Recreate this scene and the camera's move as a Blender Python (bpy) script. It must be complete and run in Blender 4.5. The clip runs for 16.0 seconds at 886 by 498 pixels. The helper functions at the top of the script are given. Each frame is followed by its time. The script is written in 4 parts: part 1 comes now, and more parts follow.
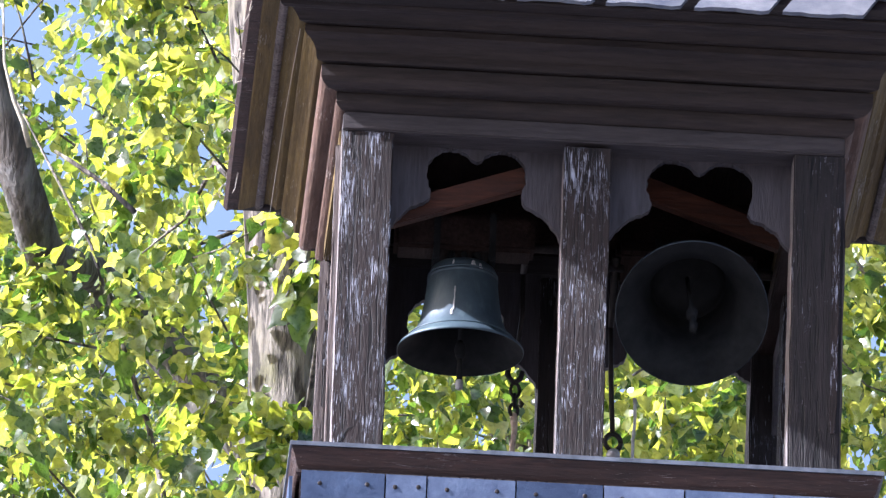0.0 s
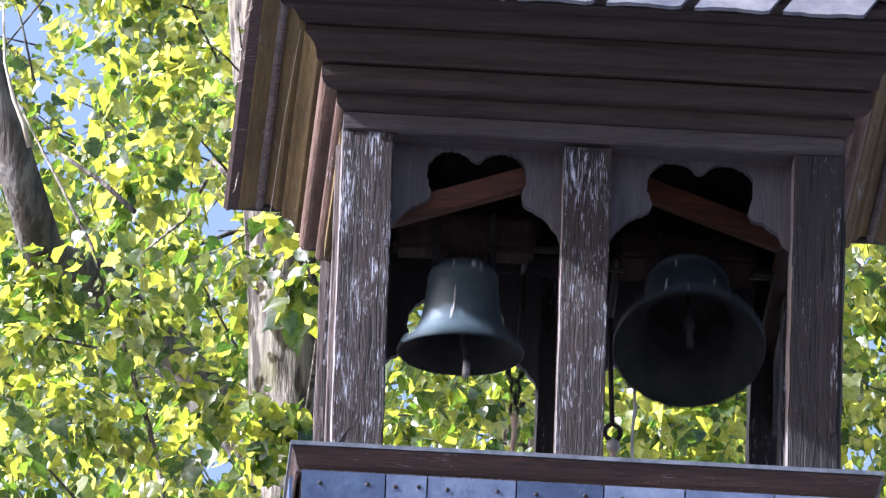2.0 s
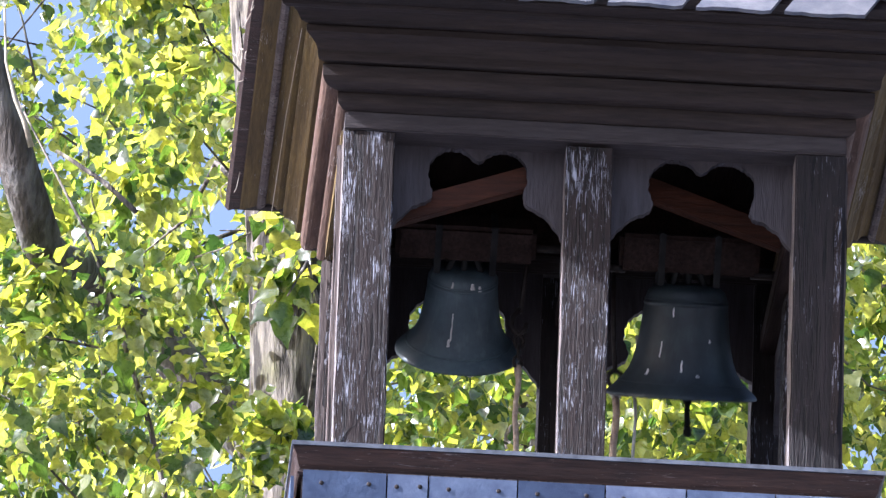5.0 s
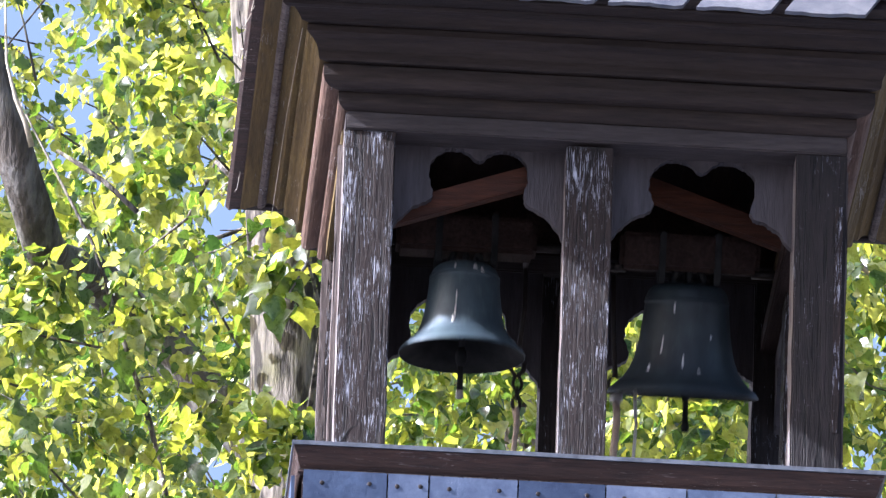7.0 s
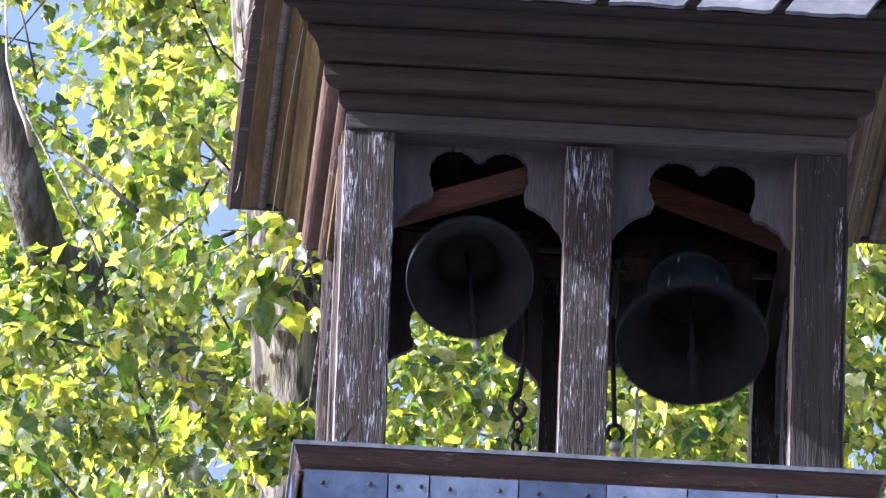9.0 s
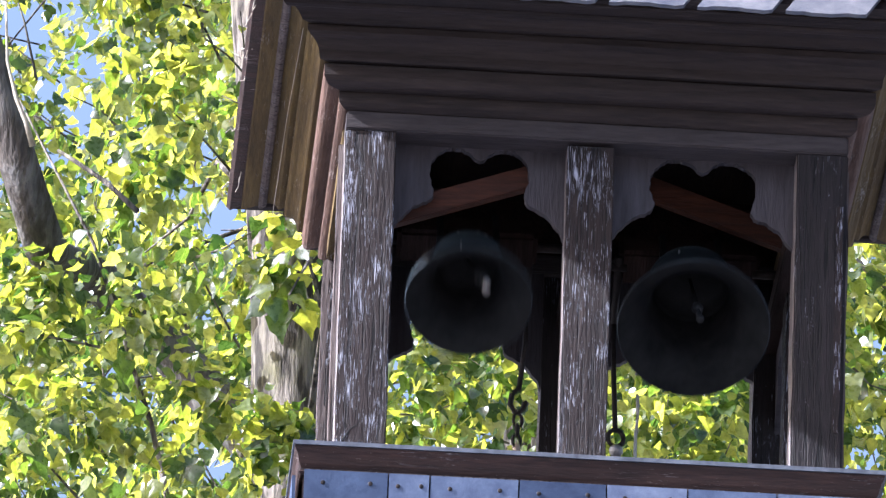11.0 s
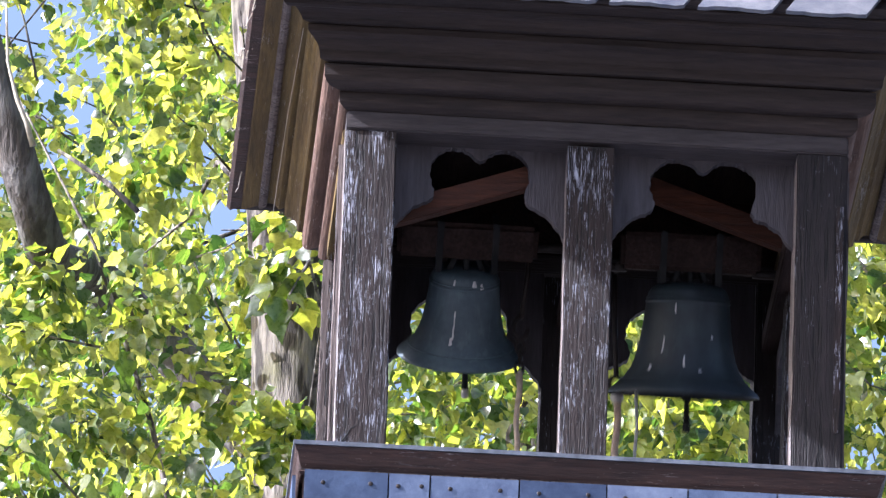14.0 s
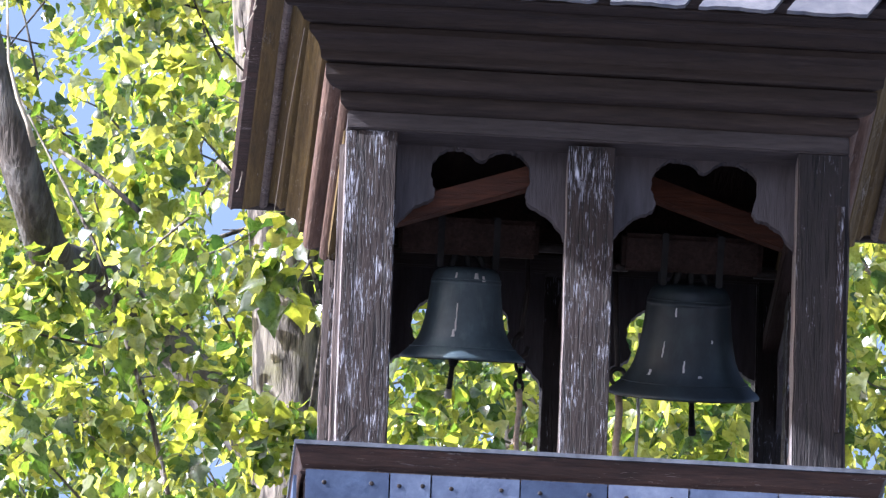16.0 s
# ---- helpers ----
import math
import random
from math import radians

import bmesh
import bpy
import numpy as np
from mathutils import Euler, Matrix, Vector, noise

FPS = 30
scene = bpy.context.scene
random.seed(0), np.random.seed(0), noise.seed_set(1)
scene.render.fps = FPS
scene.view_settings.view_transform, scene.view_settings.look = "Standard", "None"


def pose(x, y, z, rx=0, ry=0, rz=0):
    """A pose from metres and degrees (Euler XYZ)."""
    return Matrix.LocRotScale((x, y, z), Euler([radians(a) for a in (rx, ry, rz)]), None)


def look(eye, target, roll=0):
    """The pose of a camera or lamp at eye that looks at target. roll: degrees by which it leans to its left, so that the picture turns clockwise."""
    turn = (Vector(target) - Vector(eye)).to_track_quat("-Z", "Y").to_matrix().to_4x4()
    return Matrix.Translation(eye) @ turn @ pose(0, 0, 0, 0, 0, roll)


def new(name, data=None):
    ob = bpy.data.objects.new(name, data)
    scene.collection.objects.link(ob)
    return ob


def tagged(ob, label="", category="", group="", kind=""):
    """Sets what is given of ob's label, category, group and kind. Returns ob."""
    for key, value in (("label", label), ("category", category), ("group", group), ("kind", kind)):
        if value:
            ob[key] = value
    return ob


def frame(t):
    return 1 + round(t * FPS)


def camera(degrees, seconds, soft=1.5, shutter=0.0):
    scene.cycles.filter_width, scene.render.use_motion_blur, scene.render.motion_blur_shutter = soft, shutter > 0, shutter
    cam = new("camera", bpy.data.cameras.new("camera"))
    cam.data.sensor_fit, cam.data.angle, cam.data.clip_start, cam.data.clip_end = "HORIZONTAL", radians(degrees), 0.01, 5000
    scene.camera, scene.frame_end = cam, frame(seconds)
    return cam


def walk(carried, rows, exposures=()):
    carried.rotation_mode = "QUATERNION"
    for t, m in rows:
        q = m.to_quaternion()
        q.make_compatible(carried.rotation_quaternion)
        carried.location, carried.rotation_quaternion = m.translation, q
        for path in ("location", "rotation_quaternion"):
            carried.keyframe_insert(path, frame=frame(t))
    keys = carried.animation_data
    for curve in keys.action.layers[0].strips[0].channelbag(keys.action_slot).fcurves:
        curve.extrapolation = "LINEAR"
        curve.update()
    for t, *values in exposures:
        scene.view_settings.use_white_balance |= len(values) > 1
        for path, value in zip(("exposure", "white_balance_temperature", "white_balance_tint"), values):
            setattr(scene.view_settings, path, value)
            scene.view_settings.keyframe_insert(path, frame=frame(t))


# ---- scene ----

# ---------------------------------------------------------------- camera
DIST, ELEV, YAW, LEAN = 32.0, 23.0, 2.8, 1.99
AIM = Vector((-0.3938, 0.0, 14.1699))


def eye_point():
    e, a = radians(ELEV), radians(YAW)
    return AIM - DIST * Vector((math.sin(a) * math.cos(e), math.cos(a) * math.cos(e), math.sin(e)))


def cam_pose(right, up):
    """The standing camera, turned by small angles in thousandths of a degree."""
    return look(eye_point(), AIM, LEAN) @ pose(0, 0, 0, up / 1000, right / 1000, 0)


cam = camera(4.2, 16.0, soft=1.35, shutter=0.7)
K = 4.2 / 1568 * 1000
walk(cam, [(t, cam_pose(dx * K, dy * K)) for t, dx, dy in (
    (0.0, -0.5, 0.2), (1.5, 0.0, 0.0), (2.5, 0.2, 0.0), (3.0, 1.6, -0.2), (4.0, 1.9, -0.3), (6.5, 3.2, -0.7), (8.0, 3.6, -1.0),
    (9.2, 4.4, -1.0), (11.5, 4.8, -1.2), (13.0, 5.1, -1.2), (14.5, 5.5, -1.2), (15.0, 6.3, -1.3), (16.0, 7.0, -1.6))],
     exposures=[(0.0, 1.76, 5270, 23), (16.0, 1.76, 5270, 23)])

# ---------------------------------------------------------------- light
SUN_EL, SUN_SIDE = 36.0, 9.0     # height of the sun; how far it stands in front of the facade's plane
world = bpy.data.worlds.new("sky")
scene.world = world
world.use_nodes = True
wn = world.node_tree.nodes
sky = wn.new("ShaderNodeTexSky")
sky.sky_type, sky.sun_disc = "NISHITA", False
sky.dust_density, sky.air_density, sky.ozone_density = 7.5, 1.4, 0.4
sky.sun_elevation, sky.sun_rotation = radians(SUN_EL), radians(270 - SUN_SIDE)
wn["Background"].inputs["Strength"].default_value = 0.088
world.node_tree.links.new(sky.outputs[0], wn["Background"].inputs["Color"])
sun_data = bpy.data.lights.new("sun", "SUN")
sun_data.energy, sun_data.angle, sun_data.color = 5.0, radians(0.5), (1.0, 0.94, 0.84)
sun = new("sun", sun_data)
c, s = math.cos(radians(SUN_EL)), math.sin(radians(SUN_EL))
SUN_DIR = Vector((-c * math.cos(radians(SUN_SIDE)), -c * math.sin(radians(SUN_SIDE)), s))
sun.matrix_world = look(SUN_DIR * 60, (0, 0, 0))


# ---------------------------------------------------------------- materials
def material(name):
    m = bpy.data.materials.new(name)
    m.use_nodes = True
    t = m.node_tree
    return m, t.nodes, t.links, t.nodes["Principled BSDF"]


def coords(n, l, scale, spread=True):
    tc = n.new("ShaderNodeTexCoord")
    mp = n.new("ShaderNodeMapping")
    mp.inputs["Scale"].default_value = scale
    l.new(tc.outputs["Object"], mp.inputs["Vector"])
    if spread:
        info = n.new("ShaderNodeObjectInfo")
        mul = n.new("ShaderNodeMath")
        mul.operation = "MULTIPLY"
        mul.inputs[1].default_value = 37.0
        l.new(info.outputs["Random"], mul.inputs[0])
        l.new(mul.outputs[0], mp.inputs["Location"])
    return mp.outputs[0]


def noise_tex(n, l, vec, scale, detail=6, rough=0.6):
    x = n.new("ShaderNodeTexNoise")
    x.inputs["Scale"].default_value, x.inputs["Detail"].default_value, x.inputs["Roughness"].default_value = scale, detail, rough
    l.new(vec, x.inputs["Vector"])
    return x.outputs["Fac"]


def ramp(n, l, fac, stops):
    r = n.new("ShaderNodeValToRGB")
    r.color_ramp.elements[0].position, r.color_ramp.elements[0].color = stops[0][0], (*stops[0][1], 1)
    r.color_ramp.elements[1].position, r.color_ramp.elements[1].color = stops[-1][0], (*stops[-1][1], 1)
    for p, col in stops[1:-1]:
        r.color_ramp.elements.new(p).color = (*col, 1)
    l.new(fac, r.inputs[0])
    return r.outputs[0]


def mix(n, l, fac, a, b, blend="MIX"):
    x = n.new("ShaderNodeMix")
    x.data_type, x.blend_type = "RGBA", blend
    for sock, v in ((x.inputs[0], fac), (x.inputs[6], a), (x.inputs[7], b)):
        if isinstance(v, (int, float)):
            sock.default_value = v
        elif isinstance(v, tuple):
            sock.default_value = (*v, 1)
        else:
            l.new(v, sock)
    return x.outputs[2]


def bump(n, l, p, height, strength, dist, before=None):
    b = n.new("ShaderNodeBump")
    b.inputs["Strength"].default_value, b.inputs["Distance"].default_value = strength, dist
    l.new(height, b.inputs["Height"])
    if before is not None:
        l.new(before, b.inputs["Normal"])
    l.new(b.outputs[0], p.inputs["Normal"])
    return b.outputs[0]


def old_wood(name, dark, light, flake, lo, hi, axis, rough=0.75, cracked=False):
    """Weathered painted timber: grain along an axis, cracks, and remains of pale paint that flake off."""
    m, n, l, p = material(name)
    along = {"x": (0.12, 1, 1), "y": (1, 0.12, 1), "z": (1, 1, 0.12)}[axis]
    v = coords(n, l, along)
    grain = noise_tex(n, l, v, 95, 5, 0.65)
    wide = noise_tex(n, l, v, 16, 4, 0.5)
    base = ramp(n, l, grain, [(0.3, dark), (0.72, light)])
    tone = ramp(n, l, wide, [(0.3, (0.62, 0.58, 0.56)), (0.7, (1.15, 1.12, 1.1))])
    base = mix(n, l, 1.0, base, tone, "MULTIPLY")
    v2 = coords(n, l, {"x": (0.06, 1, 1), "y": (1, 0.06, 1), "z": (1, 1, 0.06)}[axis])
    chip = noise_tex(n, l, v2, 330, 5, 0.75)
    patch = noise_tex(n, l, coords(n, l, {"x": (0.4, 1, 1), "y": (1, 0.4, 1), "z": (1, 1, 0.4)}[axis]), 11, 3, 0.6)
    addn = n.new("ShaderNodeMath")
    addn.operation = "MULTIPLY_ADD"
    l.new(patch, addn.inputs[0])
    addn.inputs[1].default_value = 0.55
    l.new(chip, addn.inputs[2])
    mask = ramp(n, l, addn.outputs[0], [(lo, (0, 0, 0)), (hi, (1, 1, 1))])
    col = mix(n, l, mask, base, flake)
    p.inputs["Roughness"].default_value = rough
    p.inputs["Specular IOR Level"].default_value = 0.35
    first = bump(n, l, p, mask, 0.9, 0.003, bump(n, l, p, grain, 0.8, 0.006))
    if cracked:
        split = ramp(n, l, noise_tex(n, l, coords(n, l, {"x": (0.035, 1, 1), "y": (1, 0.035, 1), "z": (1, 1, 0.035)}[axis]), 105, 3, 0.55), [(0.37, (0.18, 0.16, 0.16)), (0.43, (1, 1, 1))])
        col = mix(n, l, 1.0, col, split, "MULTIPLY")
        bump(n, l, p, split, 0.8, 0.004, first)
    l.new(col, p.inputs["Base Color"])
    return m


PALE = (0.47, 0.49, 0.57)
WOOD_POST = old_wood("flaking_post_wood", (0.0085, 0.0058, 0.0050), (0.0400, 0.0280, 0.0240), PALE, 0.85, 0.885, "z", cracked=True)
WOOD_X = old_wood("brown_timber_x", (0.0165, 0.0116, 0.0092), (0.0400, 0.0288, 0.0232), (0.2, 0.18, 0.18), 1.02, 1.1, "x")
WOOD_PLATE = old_wood("grey_plate_timber", (0.030, 0.026, 0.026), (0.066, 0.058, 0.058), (0.2, 0.2, 0.22), 1.0, 1.1, "x")
# Bounced sunlight is put into the ochre and red-brown of the side timber.
WOOD_SIDE = old_wood("bounce_lit_timber", (0.066, 0.044, 0.010), (0.150, 0.104, 0.027), (0.4, 0.37, 0.34), 0.92, 1.1, "y")
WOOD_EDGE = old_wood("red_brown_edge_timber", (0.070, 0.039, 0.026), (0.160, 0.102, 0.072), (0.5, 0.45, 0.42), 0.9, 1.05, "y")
WOOD_PANEL = old_wood("grey_painted_board", (0.046, 0.043, 0.048), (0.080, 0.075, 0.084), (0.14, 0.13, 0.15), 1.0, 1.12, "z", 0.65)
WOOD_BRACE = old_wood("red_brown_brace_wood", (0.026, 0.0080, 0.0030), (0.072, 0.0225, 0.0080), (0.4, 0.25, 0.15), 1.05, 1.15, "x")
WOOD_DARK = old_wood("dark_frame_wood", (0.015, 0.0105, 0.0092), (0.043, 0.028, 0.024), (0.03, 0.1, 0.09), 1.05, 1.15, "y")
WOOD_REVEAL = old_wood("sunlit_reveal_wood", (0.12, 0.1, 0.095), (0.24, 0.22, 0.21), (0.5, 0.5, 0.5), 0.8, 0.95, "z")
WOOD_TRIM = old_wood("worn_trim_wood", (0.06, 0.05, 0.047), (0.2, 0.17, 0.155), PALE, 0.9, 1.0, "z", cracked=True)
WOOD_FEW = old_wood("sparsely_flaking_post_wood", (0.0092, 0.0075, 0.0077), (0.0270, 0.0222, 0.0220), PALE, 0.935, 0.985, "z", cracked=True)
WOOD_SILL = old_wood("red_brown_sill_wood", (0.017, 0.0095, 0.0072), (0.066, 0.036, 0.027), (0.42, 0.38, 0.36), 0.92, 0.97, "x", 0.6)


def metal_sheet():
    m, n, l, p = material("weathered_zinc")
    v = coords(n, l, (1, 1, 1))
    l.new(ramp(n, l, noise_tex(n, l, v, 25), [(0.3, (0.11, 0.12, 0.135)), (0.7, (0.26, 0.275, 0.30))]), p.inputs["Base Color"])
    p.inputs["Metallic"].default_value, p.inputs["Roughness"].default_value = 0.6, 0.45
    bump(n, l, p, noise_tex(n, l, v, 60), 0.3, 0.002)
    return m


def slate_mat(name, tones):
    m, n, l, p = material(name)
    v = coords(n, l, (1, 1, 1))
    info = n.new("ShaderNodeObjectInfo")
    tone = ramp(n, l, info.outputs["Random"], tones)
    stain = ramp(n, l, noise_tex(n, l, v, 9, 8, 0.7), [(0.3, (0.42, 0.46, 0.58)), (0.55, (1, 1, 1)), (0.72, (1.5, 1.47, 1.4))])
    l.new(mix(n, l, 1.0, tone, stain, "MULTIPLY"), p.inputs["Base Color"])
    p.inputs["Roughness"].default_value = 0.42
    bump(n, l, p, noise_tex(n, l, v, 45, 8, 0.7), 0.5, 0.004)
    return m


def bronze(name, k):
    m, n, l, p = material(name)
    v = coords(n, l, (1, 1, 1))
    big = noise_tex(n, l, v, 9, 6, 0.65)
    col = ramp(n, l, big, [(0.3, (0.029 * k, 0.043 * k, 0.055 * k)), (0.55, (0.052 * k, 0.078 * k, 0.096 * k)), (0.78, (0.08 * k, 0.125 * k, 0.135 * k))])
    runs = noise_tex(n, l, coords(n, l, (1, 1, 0.1)), 60, 4, 0.6)
    col = mix(n, l, ramp(n, l, runs, [(0.55, (0, 0, 0)), (0.75, (0.55, 0.55, 0.55))]), col, (0.10 * k, 0.14 * k, 0.15 * k))
    l.new(col, p.inputs["Base Color"])
    p.inputs["Metallic"].default_value, p.inputs["Roughness"].default_value = 0.15, 0.5
    bump(n, l, p, noise_tex(n, l, v, 70, 6, 0.7), 0.25, 0.002)
    return m


def plain(name, a, b, scale=20, rough=0.7, metal=0.0, strength=0.4, dist=0.004):
    m, n, l, p = material(name)
    v = coords(n, l, (1, 1, 1))
    f = noise_tex(n, l, v, scale, 7, 0.65)
    l.new(ramp(n, l, f, [(0.3, a), (0.7, b)]), p.inputs["Base Color"])
    p.inputs["Roughness"].default_value, p.inputs["Metallic"].default_value = rough, metal
    bump(n, l, p, f, strength, dist)
    return m


def bark_mat(name, tones, rifts=0.16):
    m, n, l, p = material(name)
    v = coords(n, l, (1, 1, 0.2))
    f = noise_tex(n, l, v, 34, 8, 0.7)
    rift = noise_tex(n, l, v, 25, 4, 0.55)
    col = ramp(n, l, f, [(0.3, tones[0]), (0.7, tones[1])])
    crack = ramp(n, l, rift, [(0.44, (rifts, rifts * 0.9, rifts * 0.8)), (0.54, (1, 1, 1))])
    moss = ramp(n, l, noise_tex(n, l, coords(n, l, (1, 1, 1)), 4), [(0.5, (1, 1, 1)), (0.7, (0.75, 0.8, 0.5))])
    col = mix(n, l, 1.0, mix(n, l, 1.0, col, crack, "MULTIPLY"), moss, "MULTIPLY")
    l.new(col, p.inputs["Base Color"])
    p.inputs["Roughness"].default_value = 0.85
    first = bump(n, l, p, rift, 0.9, 0.03)
    bump(n, l, p, f, 0.5, 0.01, first)
    return m


def leaf_mat():
    m, n, l, p = material("poplar_leaf")
    geo = n.new("ShaderNodeNewGeometry")
    rnd = geo.outputs["Random Per Island"]
    col = ramp(n, l, rnd, [(0.0, (0.012, 0.030, 0.011)), (0.5, (0.040, 0.064, 0.025)), (0.82, (0.115, 0.15, 0.055)), (1.0, (0.26, 0.275, 0.17))])
    through_col = ramp(n, l, rnd, [(0.0, (0.05, 0.12, 0.016)), (0.3, (0.22, 0.36, 0.025)), (0.65, (0.85, 0.87, 0.06)), (1.0, (1.0, 0.97, 0.16))])
    v = coords(n, l, (1, 1, 1), False)
    f = noise_tex(n, l, v, 45, 4)
    col = mix(n, l, 0.4, col, ramp(n, l, f, [(0.3, (0.014, 0.036, 0.007)), (0.7, (0.08, 0.135, 0.018))]))
    through_col = mix(n, l, 1.0, through_col, ramp(n, l, f, [(0.32, (0.55, 0.6, 0.5)), (0.68, (1.1, 1.08, 1.05))]), "MULTIPLY")
    l.new(col, p.inputs["Base Color"])
    l.new(ramp(n, l, f, [(0.3, (0.20, 0.20, 0.20)), (0.7, (0.40, 0.40, 0.40))]), p.inputs["Roughness"])
    p.inputs["Specular IOR Level"].default_value = 0.95
    bump(n, l, p, f, 0.35, 0.004)
    tr = n.new("ShaderNodeBsdfTranslucent")
    l.new(through_col, tr.inputs["Color"])
    mx = n.new("ShaderNodeMixShader")
    mx.inputs[0].default_value = 0.52
    l.new(p.outputs[0], mx.inputs[1])
    l.new(tr.outputs[0], mx.inputs[2])
    l.new(mx.outputs[0], n["Material Output"].inputs["Surface"])
    return m


# Wall slate's blue is sky-lit shade put into the colour; roof slate stays greyer.
ROOF_SLATE = slate_mat("pale_grey_roof_slate", [(0.0, (0.095, 0.098, 0.105)), (0.5, (0.13, 0.132, 0.14)), (1.0, (0.18, 0.181, 0.188))])
ZINC, SLATE, BRONZE, BARK, LEAF = metal_sheet(), slate_mat("shade_blue_slate", [(0.0, (0.042, 0.066, 0.125)), (0.5, (0.095, 0.132, 0.215)), (1.0, (0.17, 0.21, 0.30))]), {"small": bronze("patinated_bronze", 1.12), "large": bronze("dark_patinated_bronze", 0.40)}, bark_mat("furrowed_poplar_bark", ((0.10, 0.085, 0.07), (0.26, 0.23, 0.19))), leaf_mat()
# Near-black that paints shade into bell insides, loops, straps and clappers; cracks share it.
SHADE_BLACK = plain("shade_black", (0.009, 0.010, 0.011), (0.027, 0.028, 0.028), 14, 0.75)
for dull in (SHADE_BLACK, WOOD_DARK):
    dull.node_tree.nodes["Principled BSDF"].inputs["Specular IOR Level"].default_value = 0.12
# Smooth limb bark with the limb's shade put into its colour; twigs share it.
LIMB_BARK = bark_mat("smooth_shaded_bark", ((0.07, 0.068, 0.062), (0.165, 0.155, 0.135)), 0.5)
IRON = plain("rusty_dark_iron", (0.010, 0.010, 0.010), (0.04, 0.03, 0.026), 60, 0.6, 0.5)
# Worn iron, its colour paled to hold sun glint on clapper tip and swivel.
STEEL = plain("worn_glint_iron", (0.26, 0.25, 0.24), (0.50, 0.49, 0.47), 40, 0.4, 0.4)
ROPE = plain("brown_hemp_rope", (0.30, 0.22, 0.16), (0.58, 0.47, 0.37), 90, 0.9)
WHITE = plain("white_dropping", (0.42, 0.42, 0.42), (0.65, 0.65, 0.65), 80, 0.8)
WEB = plain("dusty_cobweb", (0.30, 0.27, 0.21), (0.52, 0.47, 0.38), 30, 0.8)
PLASTER = plain("pale_lime_plaster", (0.55, 0.52, 0.46), (0.72, 0.69, 0.62), 6, 0.9)
DEAD_WOOD = plain("pale_dead_branch", (0.30, 0.26, 0.19), (0.52, 0.46, 0.36), 40, 0.8)
BOUNCE_GREY = plain("bounce_grey_ground", (0.08, 0.075, 0.07), (0.15, 0.14, 0.135), 3, 0.9)


# ---------------------------------------------------------------- helpers of this scene
def empty(name, at, label, category, group="", kind=""):
    ob = new(name)
    ob.location = at
    return tagged(ob, label, category, group, kind)


def home(ob):
    p = Vector((0, 0, 0))
    while ob:
        p += ob.location
        ob = ob.parent
    return p


def part(name, bm, mat, parent, label="", local=False, smooth=False):
    """One mesh under a thing or a part. Its points are in the world's axes, or in the parent's with local."""
    if not local and parent:
        bmesh.ops.translate(bm, verts=bm.verts, vec=-home(parent))
    bmesh.ops.recalc_face_normals(bm, faces=bm.faces)
    me = bpy.data.meshes.new(name)
    for f in bm.faces:
        f.smooth = smooth
    bm.to_mesh(me)
    bm.free()
    me.materials.append(mat)
    ob = new(name, me)
    ob.parent = parent
    return tagged(ob, label)


def box(x0, x1, y0, y1, z0, z1, bevel=0.004, cuts=0, wob=0.0):
    bm = bmesh.new()
    bmesh.ops.create_cube(bm, size=1)
    for v in bm.verts:
        v.co = Vector(((x0 + x1) / 2 + v.co.x * (x1 - x0), (y0 + y1) / 2 + v.co.y * (y1 - y0), (z0 + z1) / 2 + v.co.z * (z1 - z0)))
    if cuts:
        d = (x1 - x0, y1 - y0, z1 - z0)
        k = d.index(max(d))
        es = [e for e in bm.edges if abs((e.verts[0].co - e.verts[1].co)[k]) > 0.9 * d[k]]
        bmesh.ops.subdivide_edges(bm, edges=es, cuts=cuts, use_grid_fill=True)
    if bevel:
        es = [e for e in bm.edges if len(e.link_faces) == 2 and e.calc_face_angle(0) > 0.5]
        bmesh.ops.bevel(bm, geom=es, offset=bevel, segments=2, affect="EDGES")
    if wob:
        for v in bm.verts:
            v.co += Vector((noise.noise(v.co * 9), noise.noise(v.co * 9 + Vector((5, 0, 0))), 0)) * wob
    return bm


def prism(outline, axis, a, b, bevel=0.0):
    """A plate: an outline of (u, w) pairs, pushed from a to b along an axis (x: u is y, w is z; y: u is x, w is z)."""
    bm = bmesh.new()
    at = (lambda u, w, d: (d, u, w)) if axis == "x" else (lambda u, w, d: (u, d, w))
    lo = [bm.verts.new(at(u, w, a)) for u, w in outline]
    hi = [bm.verts.new(at(u, w, b)) for u, w in outline]
    bm.faces.new(lo), bm.faces.new(hi[::-1])
    for i in range(len(lo)):
        j = (i + 1) % len(lo)
        bm.faces.new((lo[i], hi[i], hi[j], lo[j]))
    if bevel:
        es = [e for e in bm.edges if e.calc_face_angle(0) > 1.2]
        bmesh.ops.bevel(bm, geom=es, offset=bevel, segments=1, affect="EDGES")
    return bm


def lathe(profile, seg=48):
    """Turns (r, z) pairs round the z axis; a radius of 0 closes the end."""
    bm = bmesh.new()
    rings = []
    for r, z in profile:
        if r < 1e-6:
            rings.append([bm.verts.new((0, 0, z))])
        else:
            rings.append([bm.verts.new((r * math.cos(2 * math.pi * i / seg), r * math.sin(2 * math.pi * i / seg), z)) for i in range(seg)])
    for a, b in zip(rings, rings[1:]):
        for i in range(seg):
            j = (i + 1) % seg
            q = [a[i % len(a)], a[j % len(a)], b[j % len(b)], b[i % len(b)]]
            q = list(dict.fromkeys(q))
            if len(q) > 2:
                bm.faces.new(q)
    return bm


